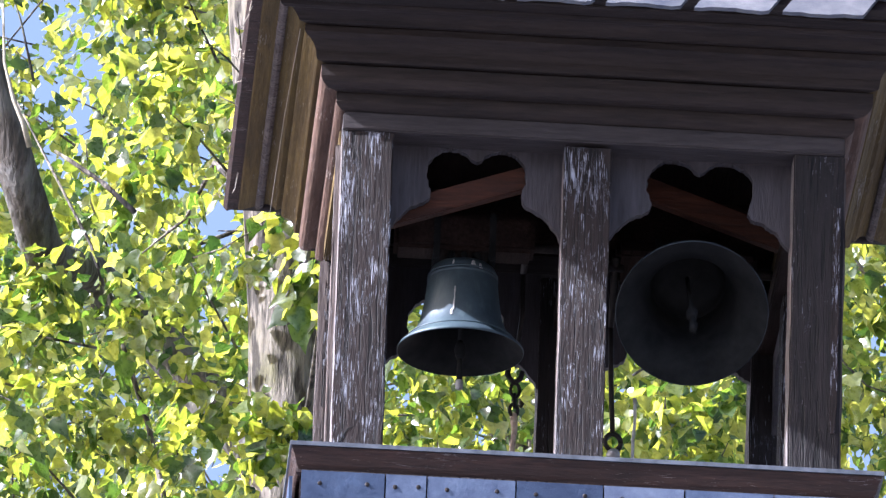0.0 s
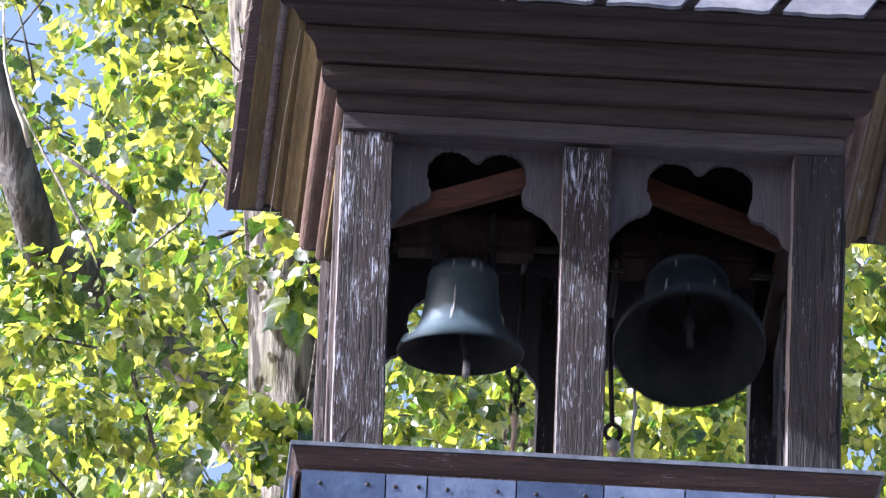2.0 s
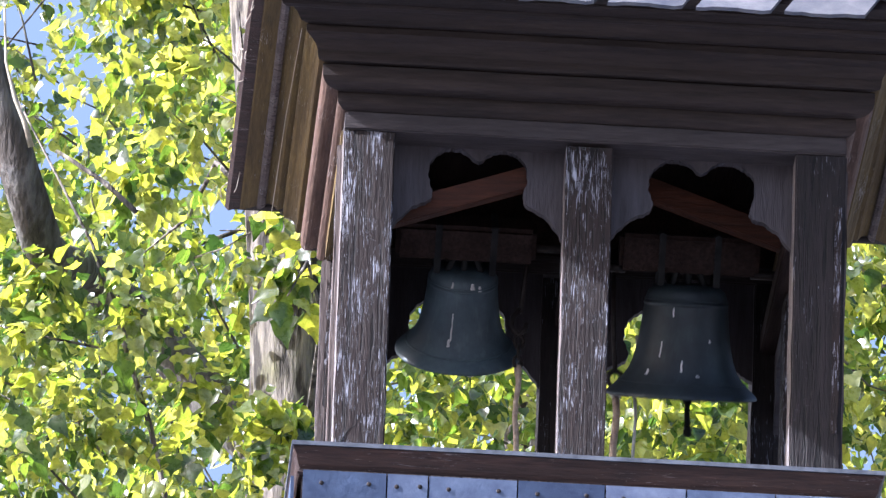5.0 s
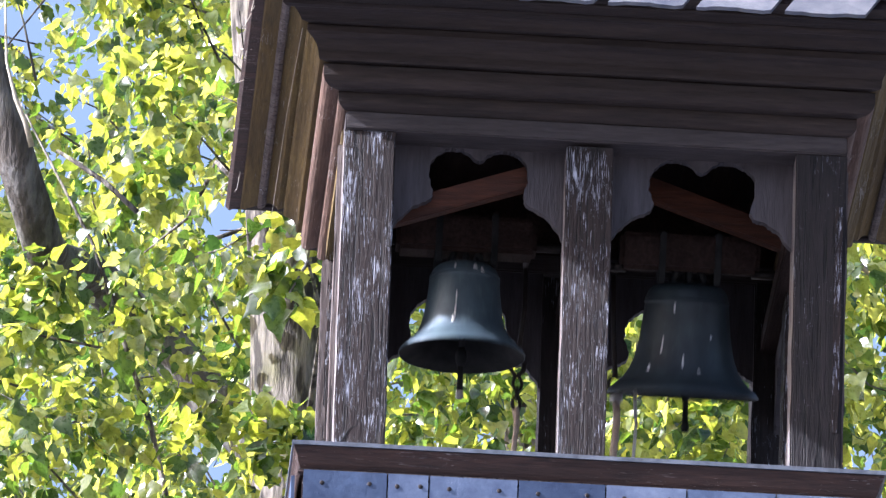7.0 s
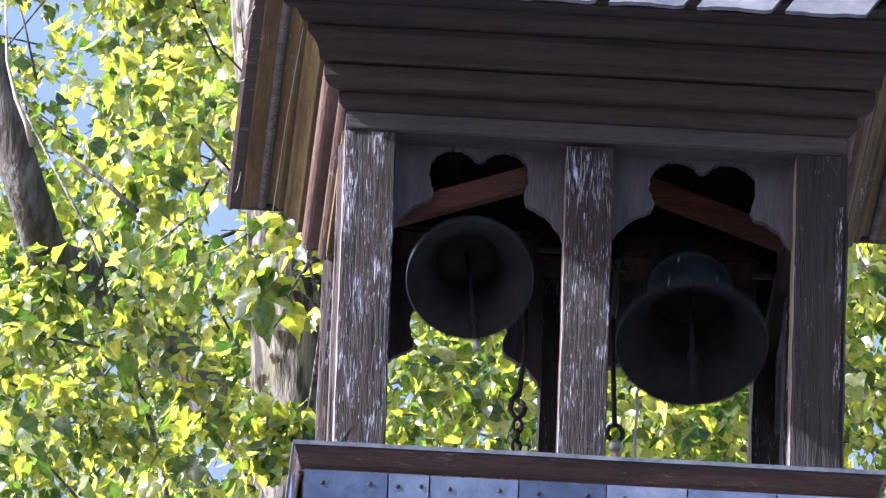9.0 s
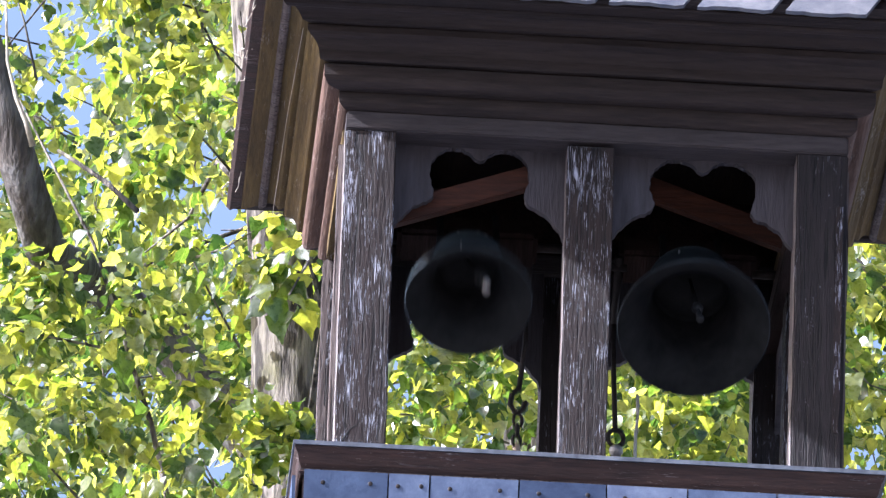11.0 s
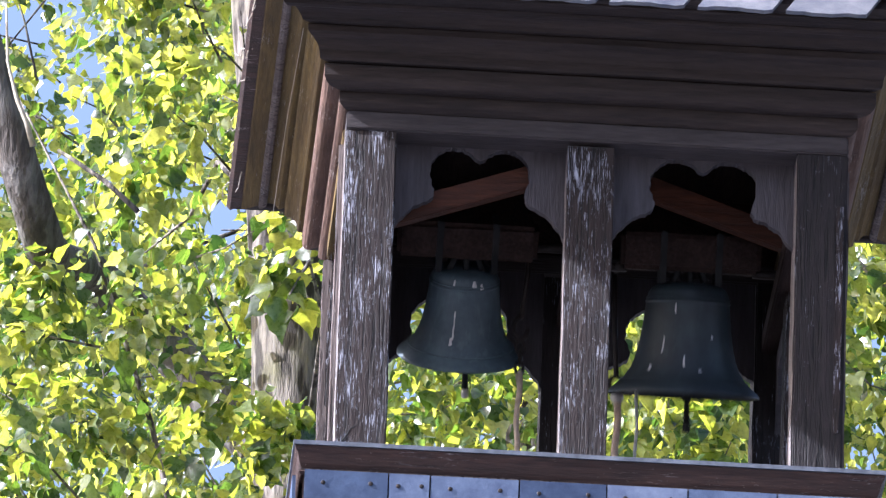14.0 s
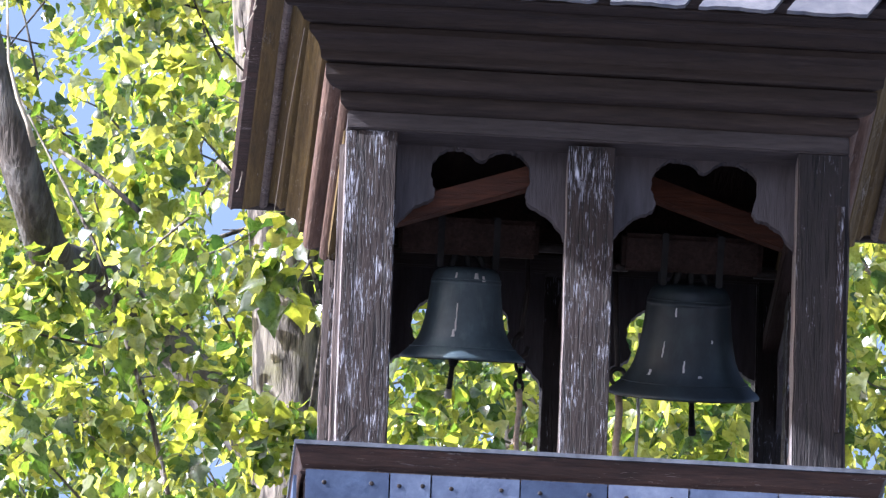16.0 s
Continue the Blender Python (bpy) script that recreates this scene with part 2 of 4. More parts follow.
def tube(points, radii, seg=8, bm=None):
    """A round rod through points, with a radius for each."""
    bm = bm or bmesh.new()
    rings = []
    pts = [Vector(p) for p in points]
    for i, p in enumerate(pts):
        d = (pts[min(i + 1, len(pts) - 1)] - pts[max(i - 1, 0)]).normalized()
        a = d.orthogonal().normalized() if i == 0 else (a - d * a.dot(d)).normalized()
        b = d.cross(a)
        r = radii[i] if hasattr(radii, "__len__") else radii
        rings.append([bm.verts.new(p + (a * math.cos(2 * math.pi * k / seg) + b * math.sin(2 * math.pi * k / seg)) * r) for k in range(seg)])
    for a_, b_ in zip(rings, rings[1:]):
        for k in range(seg):
            bm.faces.new((a_[k], a_[(k + 1) % seg], b_[(k + 1) % seg], b_[k]))
    bm.faces.new(rings[0][::-1]), bm.faces.new(rings[-1])
    return bm


# ---------------------------------------------------------------- plan
X0, X1, Y0, Y1 = -0.670, 0.670, 0.0, 1.03     # outer faces of the corner posts
TOP, SILL = 14.50, 13.556                     # underside of the wall plate; top of the sill
POST = 0.136
EAVE = 0.246
CY = (Y0 + Y1) / 2

# unseen ground, its grey chosen for the light it bounces up
ground = bmesh.new()
bmesh.ops.create_grid(ground, x_segments=40, y_segments=40, size=1500)
ob = part("ground", ground, BOUNCE_GREY, None)
tagged(ob, "unseen churchyard ground below the trees, grey set for bounced light", "ground", kind="structure")


# ---------------------------------------------------------------- church below the turret
def build_church():
    church = empty("church", (2.0, CY, 0), "pale plastered church with a slate roof below the turret", "church")
    x0, x1, y0, y1, eave, ridge = -4.0, 9.0, CY - 3.6, CY + 3.6, 8.6, 12.75
    part("wall", box(x0, x1, y0, y0 + 0.5, 0, eave, 0.02), PLASTER, church)
    part("wall", box(x0, x1, y1 - 0.5, y1, 0, eave, 0.02), PLASTER, church)
    ym = (y0 + y1) / 2
    gable = [(y0 + 0.5, 0), (y1 - 0.5, 0), (y1 - 0.5, eave), (ym, ridge - 0.5), (y0 + 0.5, eave)]
    part("gable_wall", prism(gable, "x", x0, x0 + 0.5), PLASTER, church)
    part("gable_wall", prism(gable, "x", x1 - 0.5, x1), PLASTER, church)
    for sgn, ye in ((-1, y0 - 0.35), (1, y1 + 0.35)):
        out = [(ye, eave - 0.35), (ym, ridge), (ym, ridge - 0.16), (ye, eave - 0.51)]
        part("roof", prism(out, "x", x0 - 0.3, x1 + 0.3), SLATE, church, "blue-grey slate roof slope")


build_church()


# ---------------------------------------------------------------- slate-clad base of the turret
def build_base():
    base = empty("turret_base", (0, CY, 11.9), "turret base clad in nailed blue-grey slates below the sill", "turret base")
    bx0, bx1, by0, by1 = X0 - 0.08, X1 + 0.08, Y0 - 0.075, Y1 + 0.075
    part("wall", box(bx0, bx1, by0, by0 + 0.06, 11.4, 13.49, 0), WOOD_DARK, base)
    part("wall", box(bx0, bx1, by1 - 0.06, by1, 11.4, 13.49, 0), WOOD_DARK, base)
    part("wall", box(bx0, bx0 + 0.06, by0 + 0.06, by1 - 0.06, 11.4, 13.49, 0), WOOD_DARK, base)
    part("wall", box(bx1 - 0.06, bx1, by0 + 0.06, by1 - 0.06, 11.4, 13.49, 0), WOOD_DARK, base)

    def slate_mesh(w, h):
        bm = prism([(0, 0), (w, 0), (w, h), (0, h)], "y", -0.009, 0.0, 0.0015)
        me = bpy.data.meshes.new("slate")
        bm.to_mesh(me)
        bm.free()
        me.materials.append(SLATE)
        return me

    nail_bm = bmesh.new()
    bmesh.ops.create_uvsphere(nail_bm, u_segments=8, v_segments=5, radius=0.0055)
    bmesh.ops.scale(nail_bm, vec=(1.15, 0.35, 1.15), verts=nail_bm.verts)
    nail_me = bpy.data.meshes.new("nail")
    nail_bm.to_mesh(nail_me)
    nail_bm.free()
    nail_me.materials.append(IRON)
    made = {}

    def slate(w, h, m, nails):
        key = (round(w, 3), h)
        if key not in made:
            made[key] = slate_mesh(w - 0.004, h)
        o = new("slate", made[key])
        o.parent = base
        o.matrix_basis = Matrix.Translation(-home(base)) @ m
        for u, v in nails:
            k = new("nail", nail_me)
            k.parent = o
            k.location = (u, -0.010, v)

    rng = random.Random(4)
    widths = [0.222, 0.109, 0.234, 0.23, 0.213, 0.235, 0.257]
    for row in range(6):
        z = 13.478 - 0.19 * (row + 1)
        ws = widths if row == 0 else [rng.uniform(0.19, 0.25) for _ in range(6)]
        ws = [w * (bx1 - bx0) / sum(ws) for w in ws]
        x = bx0
        for w in ws:
            nails = [(w * 0.22, 0.155), (w * 0.78, 0.158)] if row == 0 else []
            slate(w, 0.215 if row else 0.19, Matrix.Translation((x + 0.002, by0 - 0.002 - 0.003 * (5 - row), z)) @ pose(0, 0, 0, rng.uniform(0.4, 1.2), 0, rng.uniform(-0.3, 0.3)), nails)
            x += w
        y = by1
        while y > by0 + 0.02:
            w = min(rng.uniform(0.19, 0.25), y - by0)
            slate(w, 0.19, Matrix.Translation((bx0 - 0.002 - 0.003 * (5 - row), y, z)) @ pose(0, 0, 0, 0, 0, -90) @ pose(0, 0, 0, 0.8, 0, 0), [])
            y -= w
    return base


build_base()


# ---------------------------------------------------------------- the open bell turret
def mitred(profile, side, out):
    """A moulding along one side of the turret, mitred at both ends. profile: (outward, z) pairs; out: the wall's own offset."""
    bm = bmesh.new()
    ends = []
    for sgn in (-1, 1):
        ring = []
        for o, z in profile:
            if side in ("front", "back"):
                x = (X0 - o) if sgn < 0 else (X1 + o)
                y = (Y0 - o) if side == "front" else (Y1 + o)
            else:
                y = (Y0 - o) if sgn < 0 else (Y1 + o)
                x = (X0 - o) if side == "west" else (X1 + o)
            ring.append((x, y, z))
        ends.append(ring)
    steps = 14
    rings = []
    for k in range(steps + 1):
        f = k / steps
        ring = []
        for a, b in zip(*ends):
            p = Vector(a).lerp(Vector(b), f)
            if 0 < k < steps:
                p.z += noise.noise(p * 2.5) * 0.0025
            ring.append(bm.verts.new(p))
        rings.append(ring)
    m = len(profile)
    for a, b in zip(rings, rings[1:]):
        for i in range(m):
            bm.faces.new((a[i], a[(i + 1) % m], b[(i + 1) % m], b[i]))
    bm.faces.new(rings[0]), bm.faces.new(rings[-1][::-1])
    return bm


FRET = [(0, 14.465), (0.03, 14.470), (0.05, 14.480), (0.10, 14.494), (0.15, 14.499), (0.20, 14.493), (0.225, 14.486), (0.26, 14.470), (0.28, 14.452),
        (0.288, 14.432), (0.284, 14.41), (0.27, 14.39), (0.262, 14.375), (0.264, 14.358), (0.28, 14.345), (0.30, 14.338), (0.35, 14.330), (0.39, 14.316),
        (0.43, 14.298), (0.47, 14.275), (0.5, 14.25)]


def fret_outline(a, b, top, drop=0.0, cap=20.0):
    """The lower edge of a bay's board: the cut-out's sweep, nibbled into small worn scallops."""
    mid, w = (a + b) / 2, b - a
    half = [(d * w, min(z, cap) - drop) for d, z in FRET]
    line = [(mid - d, z) for d, z in half[:0:-1]] + [(mid + d, z) for d, z in half]
    out, walked = [], 0.0
    for (u0, w0), (u1, w1) in zip(line, line[1:]):
        ln = math.hypot(u1 - u0, w1 - w0)
        m_ = max(int(ln / 0.005), 1)
        for k in range(m_):
            f = k / m_
            s_ = walked + f * ln
            bite = 0.0035 * abs(math.sin(math.pi * s_ / (0.026 + 0.006 * noise.noise((s_ * 8, a, 3))))) + 0.004 * noise.noise((s_ * 40, a * 9, 1))
            out.append((u0 + (u1 - u0) * f - bite * (w1 - w0) / ln, w0 + (w1 - w0) * f + bite * (u1 - u0) / ln))
        walked += ln
    out[0] = (a, line[0][1])
    return [(a, top)] + [(min(max(u, a), b), z) for u, z in out] + [line[-1], (b, top)]


def reveal(ob_):
    """Paler wood on the faces turned to the openings: their sunlight is put into the colour."""
    ob_.data.materials.append(WOOD_REVEAL)
    for f in ob_.data.polygons:
        if abs(f.normal.x) > 0.85:
            f.material_index = 1


def build_turret():
    turret = empty("bell_turret", (0, CY, SILL), "open wooden bell turret with flaking posts and moulded cornice", "bell turret")
    zt = TOP
    lab = "weathered post with flaking pale paint"
    for x in (X0, X1 - POST):
        for y in (Y0, Y1 - POST):
            wider = 0.033 if x > 0 and y > 0.5 else 0.0
            reveal(part("post", box(x - wider, x + POST, y, y + POST, SILL, zt, 0.004, 24, 0.003), WOOD_POST if x < 0 else WOOD_FEW, turret, lab))
    for y in (Y0 + 0.004, Y1 - 0.12):
        m_ = part("mullion", box(-0.078, 0.047, y, y + 0.115, SILL, zt - 0.012, 0.002, 24, 0.002), WOOD_POST if y < 0.5 else WOOD_FEW, turret, lab)
        reveal(m_)
    # split in the foot of the corner post and the cracks beside it
    for k, (x, z0, z1) in enumerate(((X1 - 0.028, 13.7, 14.35),)):
        part("crack_strip", box(x, x + 0.02, -0.0035, 0.02, z0, z1, 0.001, 6, 0.002), WOOD_POST, turret)
    groove = [(-0.664, 0.0014, 13.585), (-0.645, 0.0028, 13.612), (-0.630, 0.0042, 13.640), (-0.612, 0.0033, 13.652), (-0.598, 0.001, 13.690)]
    part("crack", tube(groove, [0.002, 0.0035, 0.005, 0.004, 0.0015], 6), SHADE_BLACK, turret, "dark split in the post's foot")
    part("crack", tube([(0.560 + 0.002 * math.sin(k), 0.0009, 14.02 + 0.04 * k) for k in range(10)], 0.0016, 5), SHADE_BLACK, turret, "thin dark crack in the post")
    # wall plates
    part("wall_plate", box(X0 + 0.001, X1 - 0.001, Y0 - 0.004, Y0 + 0.12, zt, zt + 0.053, 0.004, 10, 0.002), WOOD_PLATE, turret)
    part("wall_plate", box(X0 + 0.001, X1 - 0.001, Y1 - 0.12, Y1 + 0.004, zt, zt + 0.053, 0.004, 10, 0.002), WOOD_PLATE, turret)
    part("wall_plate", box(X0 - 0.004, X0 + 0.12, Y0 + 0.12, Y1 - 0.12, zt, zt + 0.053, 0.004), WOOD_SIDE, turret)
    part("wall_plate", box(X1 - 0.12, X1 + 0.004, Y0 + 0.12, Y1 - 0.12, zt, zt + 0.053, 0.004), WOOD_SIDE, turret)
    # cornice in four mouldings a side
    b = -0.02
    mould = [
        [(b, 0.053), (0.004, 0.053), (0.012, 0.058), (0.020, 0.066), (0.022, 0.072), (0.022, 0.098), (b, 0.098)],
        [(b, 0.100), (0.045, 0.100), (0.054, 0.104), (0.062, 0.113), (0.066, 0.126), (0.066, 0.158), (b, 0.162)],
        [(b, 0.164), (0.078, 0.164), (0.081, 0.170), (0.083, 0.190), (0.090, 0.205), (0.100, 0.217), (0.110, 0.223), (0.116, 0.230), (0.116, 0.248), (b, 0.25)],
        [(b, 0.252), (0.132, 0.252), (0.136, 0.260), (0.144, 0.272), (0.156, 0.281), (0.170, 0.284), (0.205, 0.286), (0.228, 0.288), (0.232, 0.292), (0.232, 0.297), (b, 0.297)],
    ]
    for side in ("front", "back", "west", "east"):
        for i, pr in enumerate(mould):
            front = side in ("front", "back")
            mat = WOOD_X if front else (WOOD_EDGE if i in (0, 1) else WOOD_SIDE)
            lb = "grey-brown cornice moulding" if front else "ochre cornice moulding with bounced light in its colour"
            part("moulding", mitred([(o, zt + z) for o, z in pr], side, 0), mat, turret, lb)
        # side beads take paler wood, the light they catch put into the colour
        bead_ = [(0.163, 0.281), (0.166, 0.274), (0.175, 0.271), (0.184, 0.275), (0.187, 0.283)]
        part("bead", mitred([(o, zt + z) for o, z in bead_], side, 0), WOOD_X if side in ("front", "back") else WOOD_TRIM, turret, "grey bead under the eaves")
        lip = EAVE + (0.016 if side == "west" else 0.006)
        fas = [(0.2, 0.2985), (lip, 0.2985), (lip + 0.010, 0.314), (0.2, 0.314)]
        part("fascia", mitred([(o, zt + z) for o, z in fas], side, 0), WOOD_X if side in ("front", "back") else WOOD_SILL, turret, "red-brown eaves board")
    # unseen boards added behind the mouldings to block sun through their joints
    for bx in ((X0 + 0.021, X1 - 0.021, Y0 + 0.021, Y0 + 0.045), (X0 + 0.021, X1 - 0.021, Y1 - 0.045, Y1 - 0.021), (X0 + 0.021, X0 + 0.045, Y0 + 0.046, Y1 - 0.046), (X1 - 0.045, X1 - 0.021, Y0 + 0.046, Y1 - 0.046)):
        part("frieze_board", box(*bx, zt + 0.055, zt + 0.268, 0), WOOD_DARK, turret, "unseen dark board added to stop light through the cornice")
    # fretwork boards in the bays
    for y in (0.088, Y1 - 0.112):
        for a, c_ in ((X0 + POST, -0.078), (0.047, X1 - POST)):
            part("fretwork_board", prism(fret_outline(a, c_, zt + 0.03, 0.0 if y < 0.5 else 0.09), "y", y, y + 0.024), WOOD_PANEL, turret, "grey board with scalloped cut-out")
    for x in (X0 + 0.004, X1 - 0.119):
        m_ = part("mullion", box(x, x + 0.115, CY - 0.062, CY + 0.062, SILL, zt - 0.012, 0.002, 24, 0.002), WOOD_POST, turret, lab)
    # unseen side boards, dropped and capped to shape the sun falling on the bell
    for x in (X0 + 0.085, X1 - 0.109):
        for a, c_ in ((Y0 + POST, CY - 0.062), (CY + 0.062, Y1 - POST)):
            part("fretwork_board", prism(fret_outline(a, c_, zt + 0.03, 0.015 if a < CY - 0.1 else 0.21, 14.43), "x", x, x + 0.024), WOOD_PANEL, turret, "grey board with scalloped cut-out")
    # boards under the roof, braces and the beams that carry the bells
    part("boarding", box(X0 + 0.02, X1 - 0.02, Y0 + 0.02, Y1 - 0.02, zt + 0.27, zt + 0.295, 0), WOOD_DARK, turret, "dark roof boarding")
    for sgn in (-1, 1):
        cx = -0.016
        back = 0.0 if sgn < 0 else 0.20
        a, c_ = Vector((cx, 0.132 + back, 14.495 + 0.42 * back)), Vector((cx + sgn * 0.60, 0.132 + back, 14.283 + 0.42 * back))
        d = c_ - a
        ang = math.degrees(math.atan2(d.z, d.x))
        bm = box(0, d.length, -0.018, 0.018, -0.031, 0.031, 0.003, 6, 0.002)
        bmesh.ops.transform(bm, matrix=Matrix.Translation(a) @ pose(0, 0, 0, 0, -ang, 0), verts=bm.verts)
        part("brace", bm, WOOD_BRACE, turret, "red-brown slanting timber brace")
    for x, z in ((X0 + 0.125, 14.391), (-0.016, 14.391), (X1 - 0.125, 14.348)):
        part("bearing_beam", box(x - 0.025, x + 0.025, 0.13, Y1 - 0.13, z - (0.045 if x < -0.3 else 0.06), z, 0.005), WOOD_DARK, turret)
    for x0_, y0_ in ((X0, 0.098), (X0, Y1 - 0.136), (X1, 0.098), (X1, Y1 - 0.136)):
        o = 0.013
        part("trim_strip", box(x0_ - o, x0_ + o, y0_, y0_ + 0.038, SILL, zt - 0.002, 0.003, 16, 0.003), WOOD_TRIM, turret, "pale worn trim strip")
    # sill: zinc cover over a hollow moulding
    zs = SILL
    sill = [(-0.14, zs - 0.075), (0.083, zs - 0.075), (0.087, zs - 0.066), (0.092, zs - 0.056), (0.098, zs - 0.03), (0.104, zs - 0.02), (0.106, zs - 0.012), (-0.14, zs - 0.004)]
    cover = [(-0.13, zs - 0.002), (0.107, zs - 0.0105), (0.111, zs - 0.0105), (0.111, zs + 0.001), (-0.13, zs + 0.004)]
    bead = [(0.06, zs - 0.088), (0.088, zs - 0.088), (0.094, zs - 0.08), (0.09, zs - 0.0765), (0.06, zs - 0.0765)]
    worn = [(0.084, zs - 0.0762), (0.089, zs - 0.0765), (0.0905, zs - 0.071), (0.086, zs - 0.0705)]
    for side in ("front", "back", "west", "east"):
        part("sill_edge", mitred(worn, side, 0), WOOD_TRIM, turret, "pale worn edge of the sill")
        part("sill", mitred(sill, side, 0), WOOD_SILL, turret, "red-brown moulded sill")
        part("sill_cover", mitred(cover, side, 0), ZINC, turret, "grey metal sill cover")
        part("sill_bead", mitred(bead, side, 0), WOOD_SILL, turret)
    return turret


turret = build_turret()


# ---------------------------------------------------------------- slated roof of the turret
def build_roof():
    roof = empty("turret_roof", (0, CY, TOP + 0.316), "hipped turret roof covered with sunlit grey slates", "roof")
    zr, e = TOP + 0.316, EAVE + 0.010
    cx, cy, hw, hd, rise = 0.0, CY, X1 + e, CY + e, 0.95
    bm = bmesh.new()
    lo = [bm.verts.new(p) for p in ((-hw, cy - hd, zr), (hw, cy - hd, zr), (hw, cy + hd, zr), (-hw, cy + hd, zr))]
    tip = [bm.verts.new((-0.03, cy, zr + rise)), bm.verts.new((0.03, cy, zr + rise))]
    bm.faces.new(lo[::-1])
    bm.faces.new((lo[0], lo[1], tip[1], tip[0]))
    bm.faces.new((lo[1], lo[2], tip[1]))
    bm.faces.new((lo[2], lo[3], tip[0], tip[1]))
    bm.faces.new((lo[3], lo[0], tip[0]))
    part("roof_deck", bm, WOOD_DARK, roof)
    rng = random.Random(9)
    meshes = {}

    def slate_me(w):
        k = (round(w, 2), rng.randrange(3))
        if k not in meshes:
            edge = [(w * k / 9, rng.uniform(-0.006, 0.006)) for k in range(10)]
            b2 = prism(edge + [(w + 0.075, 0.17), (0.075, 0.17)], "y", -0.011, 0, 0.0)
            me = bpy.data.meshes.new("slate")
            b2.to_mesh(me)
            b2.free()
            me.materials.append(ROOF_SLATE)
            meshes[k] = me
        return meshes[k]

    for face, turn, half, run in (("front", 0, hw, hd), ("west", -90, hd, hw), ("back", 180, hw, hd), ("east", 90, hd, hw)):
        sl = math.atan2(rise, run)
        ln = math.hypot(rise, run)
        row = 0
        while row * 0.115 < ln - 0.2:
            u = row * 0.115 - (0.078 if face == "front" else -0.02)
            wide = half * (1 - u / ln)
            x = -wide - (0.04 if row else 0.0)
            while x < wide - 0.3:
                w = rng.choice((0.235, 0.25, 0.26))
                o = new("slate", slate_me(w - 0.036))
                o.parent = roof
                tilt = 90 - math.degrees(sl) - 3.5
                m = Matrix.Translation((cx, cy, zr)) @ pose(0, 0, 0, 0, 0, turn) @ Matrix.Translation((x, -run + u * math.cos(sl), u * math.sin(sl) + 0.010)) @ pose(0, 0, 0, -tilt, 0, 0)
                o.matrix_basis = Matrix.Translation(-home(roof)) @ m
                x += w
            row += 1


build_roof()


# ---------------------------------------------------------------- bells
BELLS = {"small": dict(at=(-0.312, 0.515, 14.404), R=0.171, L=0.313, H=0.252), "large": dict(at=(0.291, 0.515, 14.361), R=0.205, L=0.339, H=0.305)}
SHAPE = [(1.0, 0.0), (1.0, 0.018), (0.975, 0.04), (0.90, 0.085), (0.80, 0.15), (0.72, 0.23), (0.665, 0.32), (0.625, 0.43), (0.595, 0.55), (0.572, 0.68), (0.555, 0.80),
         (0.552, 0.815), (0.562, 0.82), (0.562, 0.835), (0.548, 0.84), (0.53, 0.90), (0.50, 0.94), (0.44, 0.975), (0.33, 0.995), (0.0, 1.0)]


